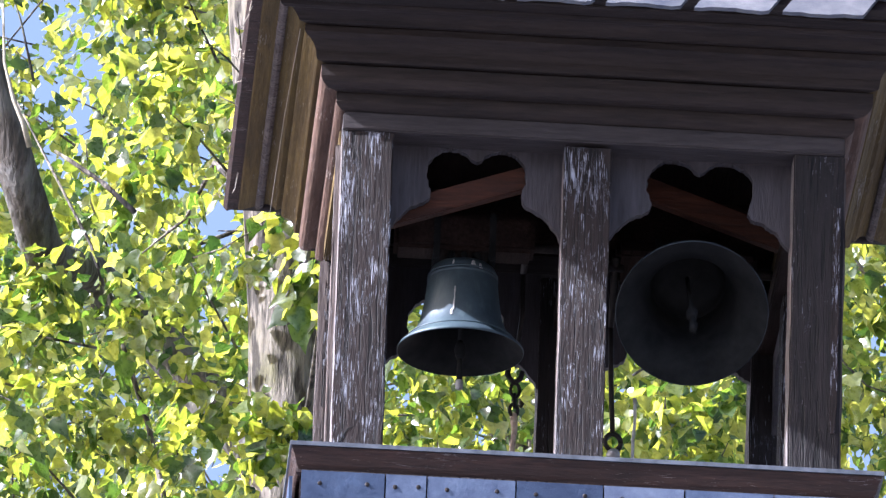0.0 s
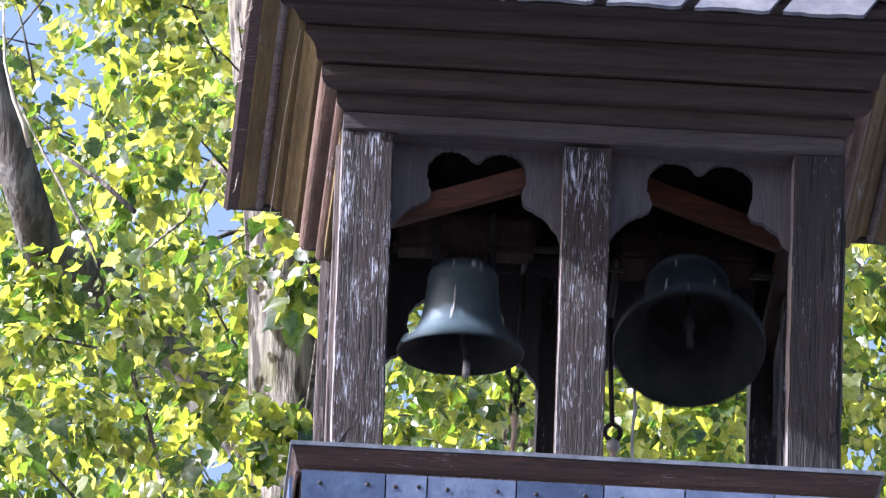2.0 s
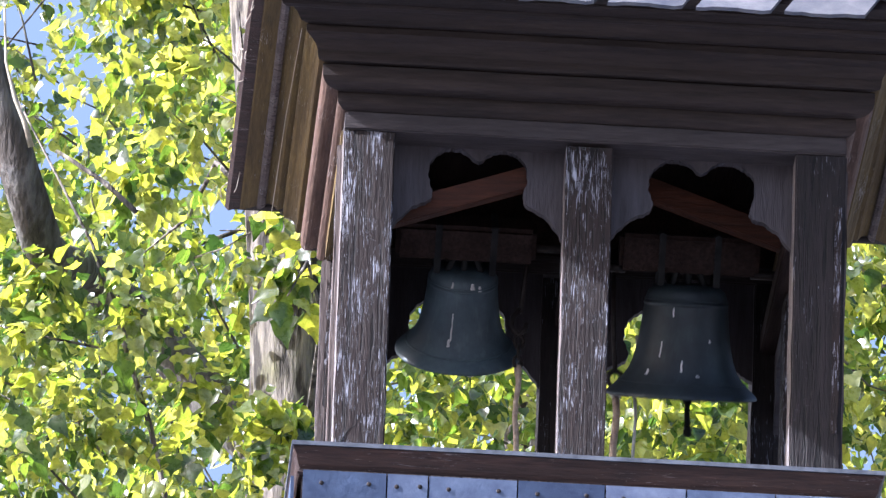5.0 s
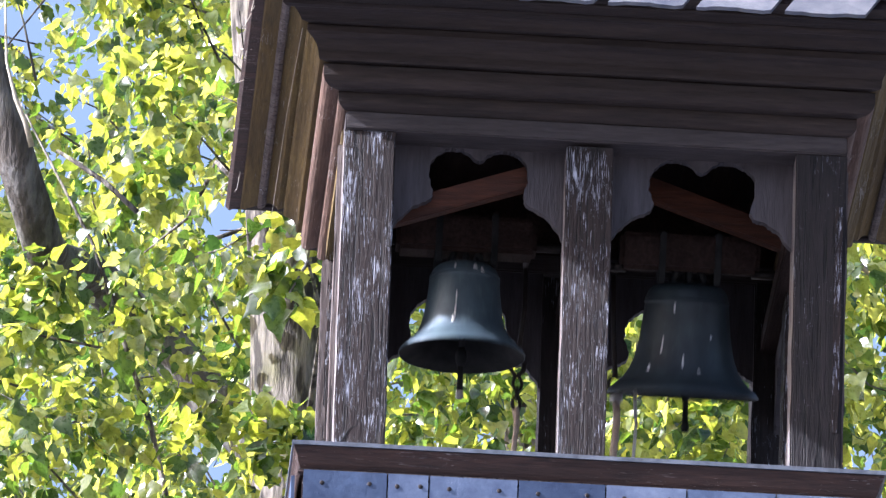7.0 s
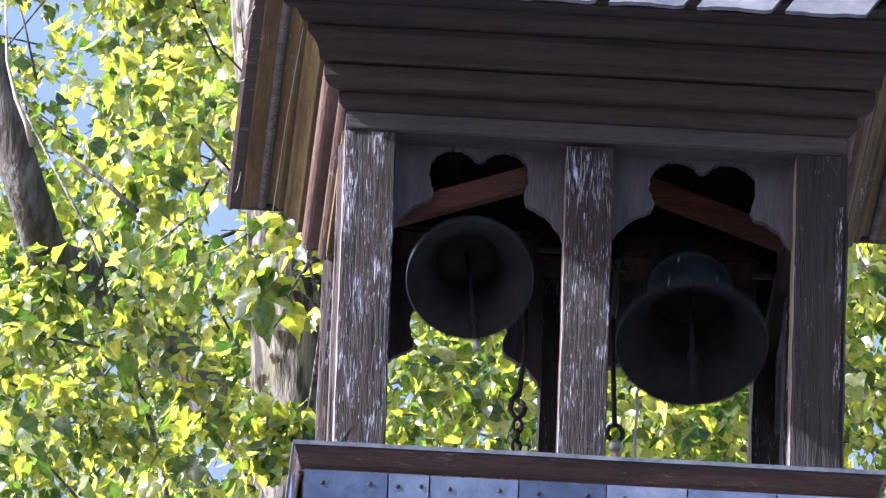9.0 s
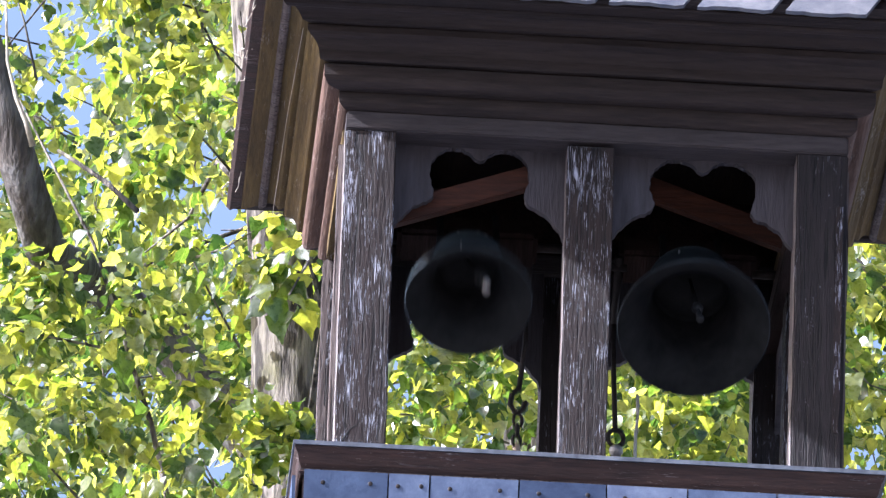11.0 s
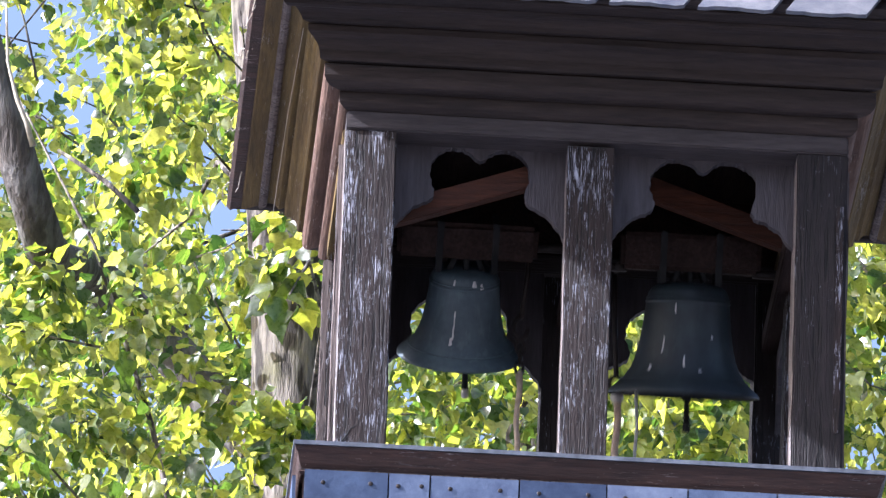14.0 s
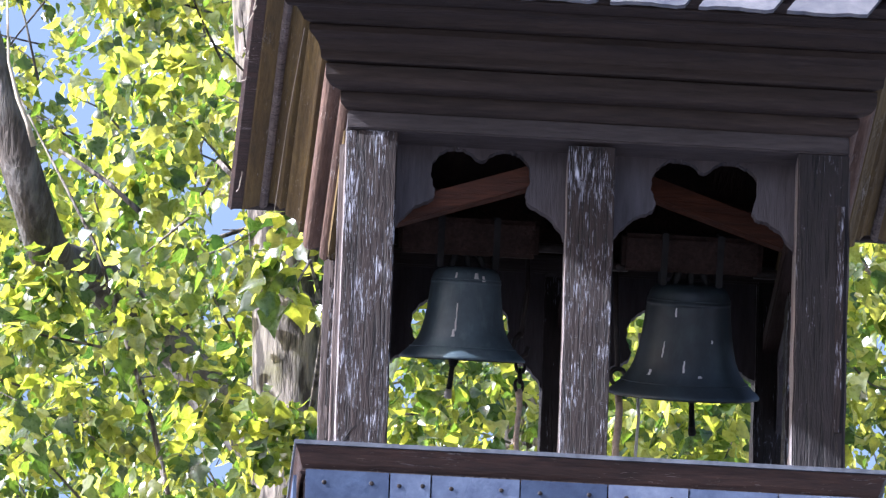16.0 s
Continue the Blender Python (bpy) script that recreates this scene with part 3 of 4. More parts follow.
def build_bell(kind, label):
    d = BELLS[kind]
    R, L, H = d["R"], d["L"], d["H"]
    bell = empty("bell", d["at"], label, "bell", "pair of swinging bells")
    outer = [(r * R, -L + h * H) for r, h in SHAPE]
    inner = [(max(r * R - (0.012 if i > 3 else 0.006 + 0.004 * i), 0), -L + (h * H if i < 4 else h * H * 0.96 - 0.002)) for i, (r, h) in enumerate(SHAPE)]
    inner[0] = (R * 0.99, -L - 0.0005)
    body = part("bell_body", lathe([(R * 0.99, -L - 0.0005)] + outer, 64), BRONZE[kind], bell, "dark patinated bronze bell body", True, True)
    # the shade inside the bell is put into this near-black
    part("bell_inside", lathe(inner[::-1], 64), SHADE_BLACK, body, "near-black inside of the bell, shade in its colour", True, True)
    for h, w in ((0.13, 0.004), (0.86, 0.004)):
        r = np.interp(h, [q[1] for q in SHAPE], [q[0] for q in SHAPE]) * R
        ring = lathe([(r - 0.003, -L + h * H - w / 2), (r + 0.003, -L + h * H - w / 3), (r + 0.003, -L + h * H + w / 3), (r - 0.004, -L + h * H + w / 2)], 64)
        part("moulded_band", ring, BRONZE[kind], body, "", True, True)
    # crown loops, wooden yoke with straps, axle pins and the lever for the rope
    for x in (-0.045, 0.0, 0.045):
        part("crown_loop", tube([(x, -0.03, -L + H - 0.004), (x * 0.8, -0.034, -L + H + 0.02), (x * 0.6, 0, -L + H + 0.038), (x * 0.8, 0.034, -L + H + 0.02), (x, 0.03, -L + H - 0.004)], 0.008), SHADE_BLACK, bell, "", True, True)
    z0 = -L + H + 0.03
    yoke = part("yoke", box(-0.19, 0.19, -0.05, 0.05, z0, z0 + 0.10, 0.012, 6, 0.002), WOOD_DARK, bell, "dark wooden yoke", True)
    for x in (-0.075, 0.075):
        part("iron_strap", box(x - 0.009, x + 0.009, -0.055, 0.055, -L + H - 0.006, z0 + 0.106, 0.003), SHADE_BLACK, yoke, "", True)
    for sgn, reach in ((-1, 0.25 if kind == "small" else 0.33), (1, 0.30 if kind == "small" else 0.26)):
        part("axle_pin", tube([(sgn * 0.17, 0, 0), (sgn * reach, 0, 0)], 0.013), IRON, bell, "", True, True)
    side = 0.172 if kind == "small" else -0.192
    part("lever", tube([(side, -0.03, 0), (side, 0.10, 0), (side, 0.17, 0)], [0.012, 0.010, 0.008]), IRON, bell, "iron lever for the rope", True, True)
    # clapper: an eye, a shank and a ball with its tip
    clapper = part("clapper", tube([(0, 0, 0.0), (0, 0, -0.10), (0, 0, -H + 0.05)], [0.005, 0.006, 0.008]), SHADE_BLACK, bell, "iron clapper shank", True, True)
    clapper.location = (0, 0, -L + H - 0.02)
    part("clapper_tail", tube([(0, 0, -H + 0.01), (0, 0, -H - 0.04), (0, 0, -H - 0.064)], [0.007, 0.008, 0.009], 12), SHADE_BLACK, clapper, "", True, True)
    part("clapper_tip", tube([(0, 0, -H - 0.062), (0, 0, -H - 0.072), (0, 0, -H - 0.085), (0, 0, -H - 0.088)], [0.009, 0.011, 0.0105, 0.007], 12), STEEL if kind == "small" else SHADE_BLACK, clapper, "worn clapper tip paled for its sun glint" if kind == "small" else "", True, True)
    part("clapper_ball", lathe([(0, -H - 0.0), (0.009, -H), (0.014, -H + 0.012), (0.016, -H + 0.026), (0.014, -H + 0.040), (0.008, -H + 0.052), (0, -H + 0.054)], 20),
         SHADE_BLACK, clapper, "worn iron clapper ball", True, True)
    # pale runs left by birds on the outside
    rng = random.Random(3 if kind == "small" else 8)
    marks = [(-104, 0.30, 0.60, 0.006), (-106, 0.24, 0.32, 0.010), (-62, 0.84, 0.90, 0.012), (-110, 0.87, 0.93, 0.008), (-75, 0.86, 0.93, 0.015)] if kind == "small" else \
            [(-110, 0.72, 0.80, 0.007), (-122, 0.36, 0.50, 0.006), (-95, 0.24, 0.34, 0.007), (-133, 0.2, 0.25, 0.012), (-78, 0.2, 0.22, 0.015), (-60, 0.5, 0.53, 0.007)]
    for a0, h0, h1, w in marks:
        bm = bmesh.new()
        rows = []
        for k in range(7):
            h = h0 + (h1 - h0) * k / 6
            r = np.interp(h, [q[1] for q in SHAPE], [q[0] for q in SHAPE]) * R
            ww = w * (1.2 - 0.5 * k / 6) * rng.uniform(0.7, 1.15)
            da = ww / r
            a = radians(a0 + rng.uniform(-0.5, 0.5))
            rows.append([bm.verts.new((rr * math.cos(a + q), rr * math.sin(a + q), -L + h * H)) for rr, q in ((r - 0.002, -da / 2), (r + 0.0022, -da / 4), (r + 0.0022, da / 4), (r - 0.002, da / 2))])
        for p_, q_ in zip(rows, rows[1:]):
            for k in range(3):
                bm.faces.new((p_[k], p_[k + 1], q_[k + 1], q_[k]))
        part("dropping", bm, WHITE, body, "white bird-dropping streak", True, True)
    return bell, clapper


small_bell, small_clapper = build_bell("small", "small dark bronze bell swinging under its wooden yoke")
large_bell, large_clapper = build_bell("large", "larger dark bronze bell swinging under its wooden yoke")


def ring_loop(center, rx, rz, r, turn=0.0):
    pts = []
    for k in range(15):
        a = 2 * math.pi * k / 14
        p = Vector((rx * math.cos(a), 0, rz * math.sin(a)))
        p.rotate(Euler((0, 0, turn)))
        pts.append(Vector(center) + p)
    return tube(pts, r, 6)


def build_pull(kind):
    """The hanging rod, links and rope below a bell's lever; the origin is the lever's end."""
    d = BELLS[kind]
    side = 0.172 if kind == "small" else -0.192
    at = Vector(d["at"]) + Vector((side, 0.17, 0))
    pull = empty("bell_pull", at, "iron rod with chain links and brown rope for the small bell" if kind == "small" else "iron rod with ring and rope for the large bell", "bell rope", "bell pulls")
    if kind == "small":
        part("rod", tube([(0, 0, 0.01), (0.002, 0, -0.12), (-0.012, 0, -0.26)], 0.007), IRON, pull, "", True, True)
        part("hook", tube([(-0.012, 0, -0.25), (-0.03, 0, -0.27), (-0.034, 0, -0.30), (-0.016, 0, -0.325), (0.002, 0, -0.31), (0.006, 0, -0.29)], 0.008), IRON, pull, "", True, True)
        part("chain_link", ring_loop((-0.012, 0, -0.345), 0.013, 0.02, 0.005, 0.3), IRON, pull, "", True, True)
        part("chain_link", ring_loop((-0.012, 0, -0.375), 0.012, 0.018, 0.005, 1.4), IRON, pull, "", True, True)
        part("chain_link", ring_loop((-0.014, 0, -0.404), 0.012, 0.018, 0.005, 0.4), IRON, pull, "", True, True)
        zr = -0.415
        pts = [(-0.014 + 0.004 * math.sin(k * 1.7), 0.003 * math.cos(k * 1.3), zr - 0.05 * k) for k in range(22)]
        part("rope", tube(pts, [0.011 if k == 0 else 0.0075 for k in range(22)], 8), ROPE, pull, "brown hemp rope", True, True)
    else:
        part("rod", tube([(0, 0, 0.01), (0.004, 0, -0.15), (0.012, 0, -0.31)], 0.007), IRON, pull, "", True, True)
        part("ring", ring_loop((0.014, 0, -0.335), 0.022, 0.024, 0.007, 0.2), IRON, pull, "", True, True)
        ball = bmesh.new()
        bmesh.ops.create_uvsphere(ball, u_segments=12, v_segments=8, radius=0.019)
        bmesh.ops.translate(ball, verts=ball.verts, vec=(0.016, 0, -0.372))
        part("swivel", ball, STEEL, pull, "grey worn iron swivel paled for its glint", True, True)
        strand = [(0.070 + 0.003 * math.sin(k * 1.9), 0.01, -0.20 - 0.06 * k) for k in range(16)]
        part("cord", tube(strand, 0.0045, 6), WHITE, pull, "pale thin cord", True, True)
        pts = [(0.016 + 0.004 * math.sin(k * 1.4), 0.003 * math.cos(k * 1.1), -0.38 - 0.05 * k) for k in range(22)]
        part("rope", tube(pts, 0.010, 8), ROPE, pull, "brown hemp rope", True, True)
    return pull


small_pull, large_pull = build_pull("small"), build_pull("large")


# ---------------------------------------------------------------- trees behind
def leaf_cloud(sprays, rng, size=(0.028, 0.080), lanes=()):
    """Leaves on sprays (centre, outward way, radius, count): each a broad toothed blade with a drawn-out point, folded
    along its rib, hanging from its
    stalk and turned to the light. lanes: openings cut along the camera's lines of sight (x, z, radius, x and z run per
    metre of depth, depths from and to)."""
    base = np.concatenate([np.repeat(np.array(c_)[None], n, 0) for c_, w, r, n in sprays])
    out = np.concatenate([np.repeat(np.array(w)[None], n, 0) for c_, w, r, n in sprays])
    rad = np.concatenate([np.full(n, r) for c_, w, r, n in sprays])
    n = len(base)
    ball = rng.normal(0, 1, (n, 3))
    ball /= np.linalg.norm(ball, axis=1)[:, None]
    ball *= (rng.random(n) ** 0.45)[:, None]
    side = ball + 0.25 * out
    base = base + side * rad[:, None] * np.array((1.0, 1.0, 0.85)) + rng.normal(0, 0.015, (n, 3))
    keep = np.ones(n, bool)
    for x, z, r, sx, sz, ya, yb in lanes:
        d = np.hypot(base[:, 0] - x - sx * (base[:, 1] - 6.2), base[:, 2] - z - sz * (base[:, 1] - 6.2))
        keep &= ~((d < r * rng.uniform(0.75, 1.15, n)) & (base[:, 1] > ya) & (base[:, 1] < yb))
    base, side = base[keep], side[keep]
    n = len(base)
    s_ = size[0] + (size[1] - size[0]) * rng.random(n) ** 1.7
    unit = lambda v: v / (np.linalg.norm(v, axis=1)[:, None] + 1e-9)
    tip = unit(0.5 * side + rng.normal(0, 0.5, (n, 3)) + np.array((0, 0, -0.75)))
    nrm = unit(0.7 * side + rng.normal(0, 0.62, (n, 3)) + np.array((-0.25, -0.05, 0.5)))
    wide = unit(np.cross(tip, nrm))
    up = np.cross(wide, tip)
    fold, curl = rng.uniform(0.05, 0.45, n), rng.uniform(-0.25, 0.3, n)
    half = [(-0.04, 0.24), (0.10, 0.47), (0.32, 0.50), (0.56, 0.34), (0.80, 0.13)]
    shape = [(0, 0), (0.32, 0), (0.66, 0), (1.10, 0)] + half + [(u, -w) for u, w in half]
    pts = np.zeros((n, 14, 3))
    for k, (u, w) in enumerate(shape):
        uu = u + (rng.normal(0, 0.03, n) if w else 0)
        ww = w * rng.uniform(0.8, 1.15, n)
        hh = fold * abs(w) + curl * u * u + (rng.normal(0, 0.03, n) if w else 0)
        pts[:, k] = base + s_[:, None] * (tip * np.broadcast_to(uu, n)[:, None] + wide * ww[:, None] + up * hh[:, None])
    tri = []
    for o in (4, 9):
        t_ = [(0, o, o + 1), (0, o + 1, 1), (1, o + 1, o + 2), (1, o + 2, o + 3), (1, o + 3, 2), (2, o + 3, o + 4), (2, o + 4, 3)]
        tri += t_ if o == 4 else [q[::-1] for q in t_]
    faces = (np.array(tri)[None] + 14 * np.arange(n)[:, None, None]).reshape(-1, 3)
    return pts.reshape(-1, 3), faces


def mesh_object(name, verts, faces, mat, parent, label="", kind=""):
    me = bpy.data.meshes.new(name)
    co = (np.asarray(verts) - np.array(home(parent))).astype(np.float32)
    me.vertices.add(len(co))
    me.vertices.foreach_set("co", co.ravel())
    me.loops.add(3 * len(faces))
    me.loops.foreach_set("vertex_index", np.asarray(faces, np.int32).ravel())
    me.polygons.add(len(faces))
    me.polygons.foreach_set("loop_start", np.arange(0, 3 * len(faces), 3, dtype=np.int32))
    me.update(calc_edges=True)
    me.materials.append(mat)
    me.polygons.foreach_set("use_smooth", [True] * len(me.polygons))
    ob_ = new(name, me)
    ob_.parent = parent
    return tagged(ob_, label, kind=kind)


# openings through all the crowns, cut along the camera's lines of sight so the sky shows
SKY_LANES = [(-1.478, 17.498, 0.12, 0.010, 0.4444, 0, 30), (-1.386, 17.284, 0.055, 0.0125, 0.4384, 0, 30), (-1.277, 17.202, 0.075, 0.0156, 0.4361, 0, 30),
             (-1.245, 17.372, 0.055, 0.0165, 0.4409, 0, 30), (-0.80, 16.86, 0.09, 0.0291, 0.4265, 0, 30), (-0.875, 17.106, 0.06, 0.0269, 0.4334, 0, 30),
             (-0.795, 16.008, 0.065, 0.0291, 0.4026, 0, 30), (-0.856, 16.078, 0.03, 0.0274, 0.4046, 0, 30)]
# leaf clusters placed by the camera's view, covering the lower trunk and the foot of the limb
NEAR_ENDS = [(-1.34, 5.4, 16.24, 0.11), (-1.42, 5.4, 16.30, 0.09), (-0.67, 5.4, 15.80, 0.10), (-0.56, 5.4, 15.75, 0.11), (-0.72, 5.4, 16.34, 0.09), (-1.03, 5.4, 16.99, 0.16), (-1.08, 5.4, 16.62, 0.15),
             (-1.12, 5.4, 17.25, 0.13), (-0.95, 5.4, 16.75, 0.12), (-1.30, 5.4, 15.80, 0.17), (-1.12, 5.4, 15.75, 0.14), (-1.42, 5.4, 16.08, 0.14), (-0.9, 5.4, 15.72, 0.10), (-1.047, 5.4, 16.11, 0.11), (-0.90, 5.4, 15.96, 0.10), (-1.13, 5.4, 16.22, 0.10), (-0.82, 5.4, 15.86, 0.07), (-0.69, 5.3, 15.83, 0.10), (-0.60, 5.3, 15.80, 0.10), (-0.65, 5.3, 15.66, 0.10), (-0.74, 5.3, 15.62, 0.09)]
EAST_ENDS = [(1.38, 7.6, 17.32, 0.18), (1.42, 7.6, 17.05, 0.20), (1.38, 7.6, 16.85, 0.16)]
# leaf clusters added forward in the sun to brighten the camera's view through the bays of the turret
BAY_ENDS = [(-0.25, 4.7, 15.79, 0.10), (-0.13, 4.7, 15.66, 0.11), (0.02, 4.7, 15.71, 0.10), (-0.27, 4.7, 15.57, 0.09), (-0.01, 4.7, 15.53, 0.10), (0.43, 4.7, 15.60, 0.08), (0.54, 4.7, 15.66, 0.10), (0.68, 4.7, 15.66, 0.09), (0.74, 4.7, 15.75, 0.08), (0.63, 4.7, 15.54, 0.09), (-0.17, 4.7, 15.83, 0.08)]
# cuts along the camera's lines of sight in the nearest crown: they bare stretches of trunk and limb, and the shaded
# depth between its branches
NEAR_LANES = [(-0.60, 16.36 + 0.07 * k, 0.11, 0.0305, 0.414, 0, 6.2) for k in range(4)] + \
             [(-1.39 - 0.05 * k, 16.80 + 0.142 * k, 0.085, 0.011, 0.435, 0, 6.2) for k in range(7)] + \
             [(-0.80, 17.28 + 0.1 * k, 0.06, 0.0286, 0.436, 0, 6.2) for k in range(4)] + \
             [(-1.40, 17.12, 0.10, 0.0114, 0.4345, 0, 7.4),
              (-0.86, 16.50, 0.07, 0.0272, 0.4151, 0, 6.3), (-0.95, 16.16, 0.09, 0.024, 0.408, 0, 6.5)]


def build_tree(trunk, girth, seed, crown_at, crown_r, clusters, label, big_limbs=(), clumps=3, limbs=4, lanes=(), leaves=(38, 72), extra=()):
    """A poplar: a trunk through points (x, y, z), its thick limbs, thinner random ones, and leaves in clusters round the ends of its branches."""
    rng = np.random.default_rng(seed)
    tree = empty("tree", (trunk[0][0], trunk[0][1], 0), label, "tree", "poplars behind the turret")
    pts, rad = [], []
    for (a, b) in zip(trunk, trunk[1:]):
        for k in range(6):
            pts.append(Vector(a).lerp(Vector(b), k / 6))
    pts.append(Vector(trunk[-1]))
    for _ in range(3):
        pts = [pts[0]] + [(p + 2 * q + r) / 4 for p, q, r in zip(pts, pts[1:], pts[2:])] + [pts[-1]]
    top = pts[-1].z
    rad = [girth * max(1 - 0.8 * (p.z / top) ** 2.2, 0.05) for p in pts]
    part("trunk", tube(pts, rad, 24), BARK, tree, "furrowed grey-brown trunk", False, True)
    for line, r0, r1 in big_limbs:
        m_ = len(line) - 1
        part("limb", tube(line, [r0 + (r1 - r0) * k / m_ for k in range(m_ + 1)], 16), LIMB_BARK if r0 > 0.03 else DEAD_WOOD if r0 > 0.01 else BARK, tree, "thick grey bare limb" if r0 > 0.03 else "thin bare branch", False, True)
    c0, cr = np.array(crown_at), np.array(crown_r)
    low = [p for p in pts if p.z > crown_at[2] - crown_r[2] * 1.3]
    for k in range(limbs):
        i = min(int((k + rng.random()) / limbs * len(low) * 0.9), len(low) - 1)
        a = np.array(low[i])
        ang = rng.uniform(0, 2 * math.pi)
        end = c0 + cr * np.array((math.cos(ang) * 0.8, math.sin(ang) * 0.8, rng.uniform(-0.3, 0.9)))
        mid = (a + end) / 2 + np.array((0, 0, 0.3))
        part("limb", tube([a, (a + mid) / 2 + rng.normal(0, 0.05, 3), mid, (mid + end) / 2 + rng.normal(0, 0.06, 3), end], [0.013, 0.011, 0.009, 0.006, 0.003], 8), BARK, tree, "", False, True)
    made = [[] for _ in range(clumps)]
    count = 0
    while count < clusters:
        p = rng.uniform(-1, 1, 3)
        if np.linalg.norm(p) > 1:
            continue
        pos = c0 + p * cr
        if noise.noise(Vector(pos) * 1.4 + Vector((seed * 3.1, 0, 0))) < -0.12:
            continue
        way = np.array((p[0] + rng.normal(0, 0.4), p[1] + rng.normal(0, 0.4), 0.3 + rng.normal(0, 0.5)))
        way /= np.linalg.norm(way)
        r = rng.uniform(0.13, 0.30)
        made[count % clumps].append((pos, way, r, int(rng.integers(*leaves) * (r / 0.22) ** 1.6)))
        if count % 2 == 0:
            a, b = pos - way * r * 1.1, pos + way * r * 0.8
            part("twig", tube([a, (a + b) / 2 + rng.normal(0, 0.02, 3), b], [0.005, 0.0035, 0.002], 5), LIMB_BARK if count % 4 else BARK, tree, "", False, True)
        count += 1
    for k, (x, y, z, r) in enumerate(extra):
        made[k % clumps].append(((x, y, z), (-0.3, -0.5, 0.5), r, int(62 * (r / 0.13) ** 1.6)))
    crowns = []
    for group in made:
        v, f = leaf_cloud(group, rng, lanes=lanes)
        crowns.append(mesh_object("crown", v, f, LEAF, tree, "sunlit yellow-green poplar leaves", "stuff"))
    return tree, crowns


def straight(x, y, top, lean=0.0):
    return [(x, y, 0), (x + lean * 0.5, y, top * 0.5), (x + lean * 0.8, y, top * 0.8), (x + lean, y, top)]


CROWNS, FIRST_TREE = [], None
for spec in (
    dict(trunk=[(-0.15, 6.2, 0), (-0.35, 6.2, 10), (-0.56, 6.2, 15.4), (-0.57, 6.2, 16.4), (-0.625, 6.2, 17.0), (-0.705, 6.2, 17.6), (-0.86, 6.2, 19.5), (-0.92, 6.2, 22)], girth=0.215, seed=11,
         big_limbs=[([(-0.55, 6.6, 15.6), (-0.62, 7.5, 16.6), (-0.95, 7.7, 17.05), (-1.2, 7.5, 17.2), (-1.33, 6.9, 16.98), (-1.375, 6.3, 16.78), (-1.475, 6.2, 17.03), (-1.568, 6.2, 17.317), (-1.70, 6.2, 17.75), (-1.9, 6.2, 18.5)], 0.082, 0.056),
                    ([(-1.43, 6.08, 17.03), (-1.455, 6.05, 17.10), (-1.49, 6.05, 17.18), (-1.525, 6.05, 17.31), (-1.545, 6.05, 17.6)], 0.0101, 0.003),
                    ([(-1.36, 5.2, 16.64), (-1.31, 5.15, 16.588), (-1.21, 5.1, 16.50), (-1.105, 5.1, 16.405)], 0.006, 0.009)],
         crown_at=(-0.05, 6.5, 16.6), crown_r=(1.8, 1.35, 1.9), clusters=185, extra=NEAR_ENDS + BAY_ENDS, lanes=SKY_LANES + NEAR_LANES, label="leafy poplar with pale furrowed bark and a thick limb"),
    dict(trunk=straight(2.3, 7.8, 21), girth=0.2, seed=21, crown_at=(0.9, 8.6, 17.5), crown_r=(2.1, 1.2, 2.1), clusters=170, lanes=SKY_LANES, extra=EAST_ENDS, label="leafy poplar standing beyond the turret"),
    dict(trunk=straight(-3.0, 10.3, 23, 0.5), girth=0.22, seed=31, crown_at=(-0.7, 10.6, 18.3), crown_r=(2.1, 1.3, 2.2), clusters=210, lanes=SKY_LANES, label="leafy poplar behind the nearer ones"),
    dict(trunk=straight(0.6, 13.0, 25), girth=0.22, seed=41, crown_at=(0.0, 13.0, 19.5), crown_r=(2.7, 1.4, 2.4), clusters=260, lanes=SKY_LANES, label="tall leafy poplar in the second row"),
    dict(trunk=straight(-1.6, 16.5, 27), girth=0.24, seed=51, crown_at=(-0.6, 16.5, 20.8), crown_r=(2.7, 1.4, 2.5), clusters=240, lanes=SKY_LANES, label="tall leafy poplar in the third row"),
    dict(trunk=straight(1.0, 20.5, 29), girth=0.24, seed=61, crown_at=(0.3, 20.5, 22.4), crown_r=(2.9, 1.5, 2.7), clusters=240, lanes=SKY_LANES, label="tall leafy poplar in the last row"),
):
    tree, crowns = build_tree(**spec)
    FIRST_TREE = FIRST_TREE or tree
    CROWNS += crowns


def build_sprig():
    """Large bright leaves at the end of a twig that sways beside the corner post."""
    rng = np.random.default_rng(77)
    holder = FIRST_TREE
    twig_pts = [(-0.52, 6.1, 16.05), (-0.5, 5.5, 16.25), (-0.57, 5.05, 16.25), (-0.63, 4.98, 16.1)]
    sprays = [((-0.60, 5.0, 16.22), (-0.3, 0, -0.95), 0.07, 9), ((-0.64, 5.02, 16.14), (-0.2, 0.1, -0.97), 0.07, 8), ((-0.56, 5.0, 16.05), (-0.3, 0, -0.9), 0.06, 6)]
    v, f = leaf_cloud(sprays, rng, (0.06, 0.10))
    sprig = mesh_object("sprig", v, f, LEAF, holder, "large bright yellow-green leaves on a swaying twig", "stuff")
    part("sprig_twig", tube(twig_pts, [0.01, 0.008, 0.005, 0.003], 6), BARK, holder, "", False, True)
    return sprig


SPRIG = build_sprig()


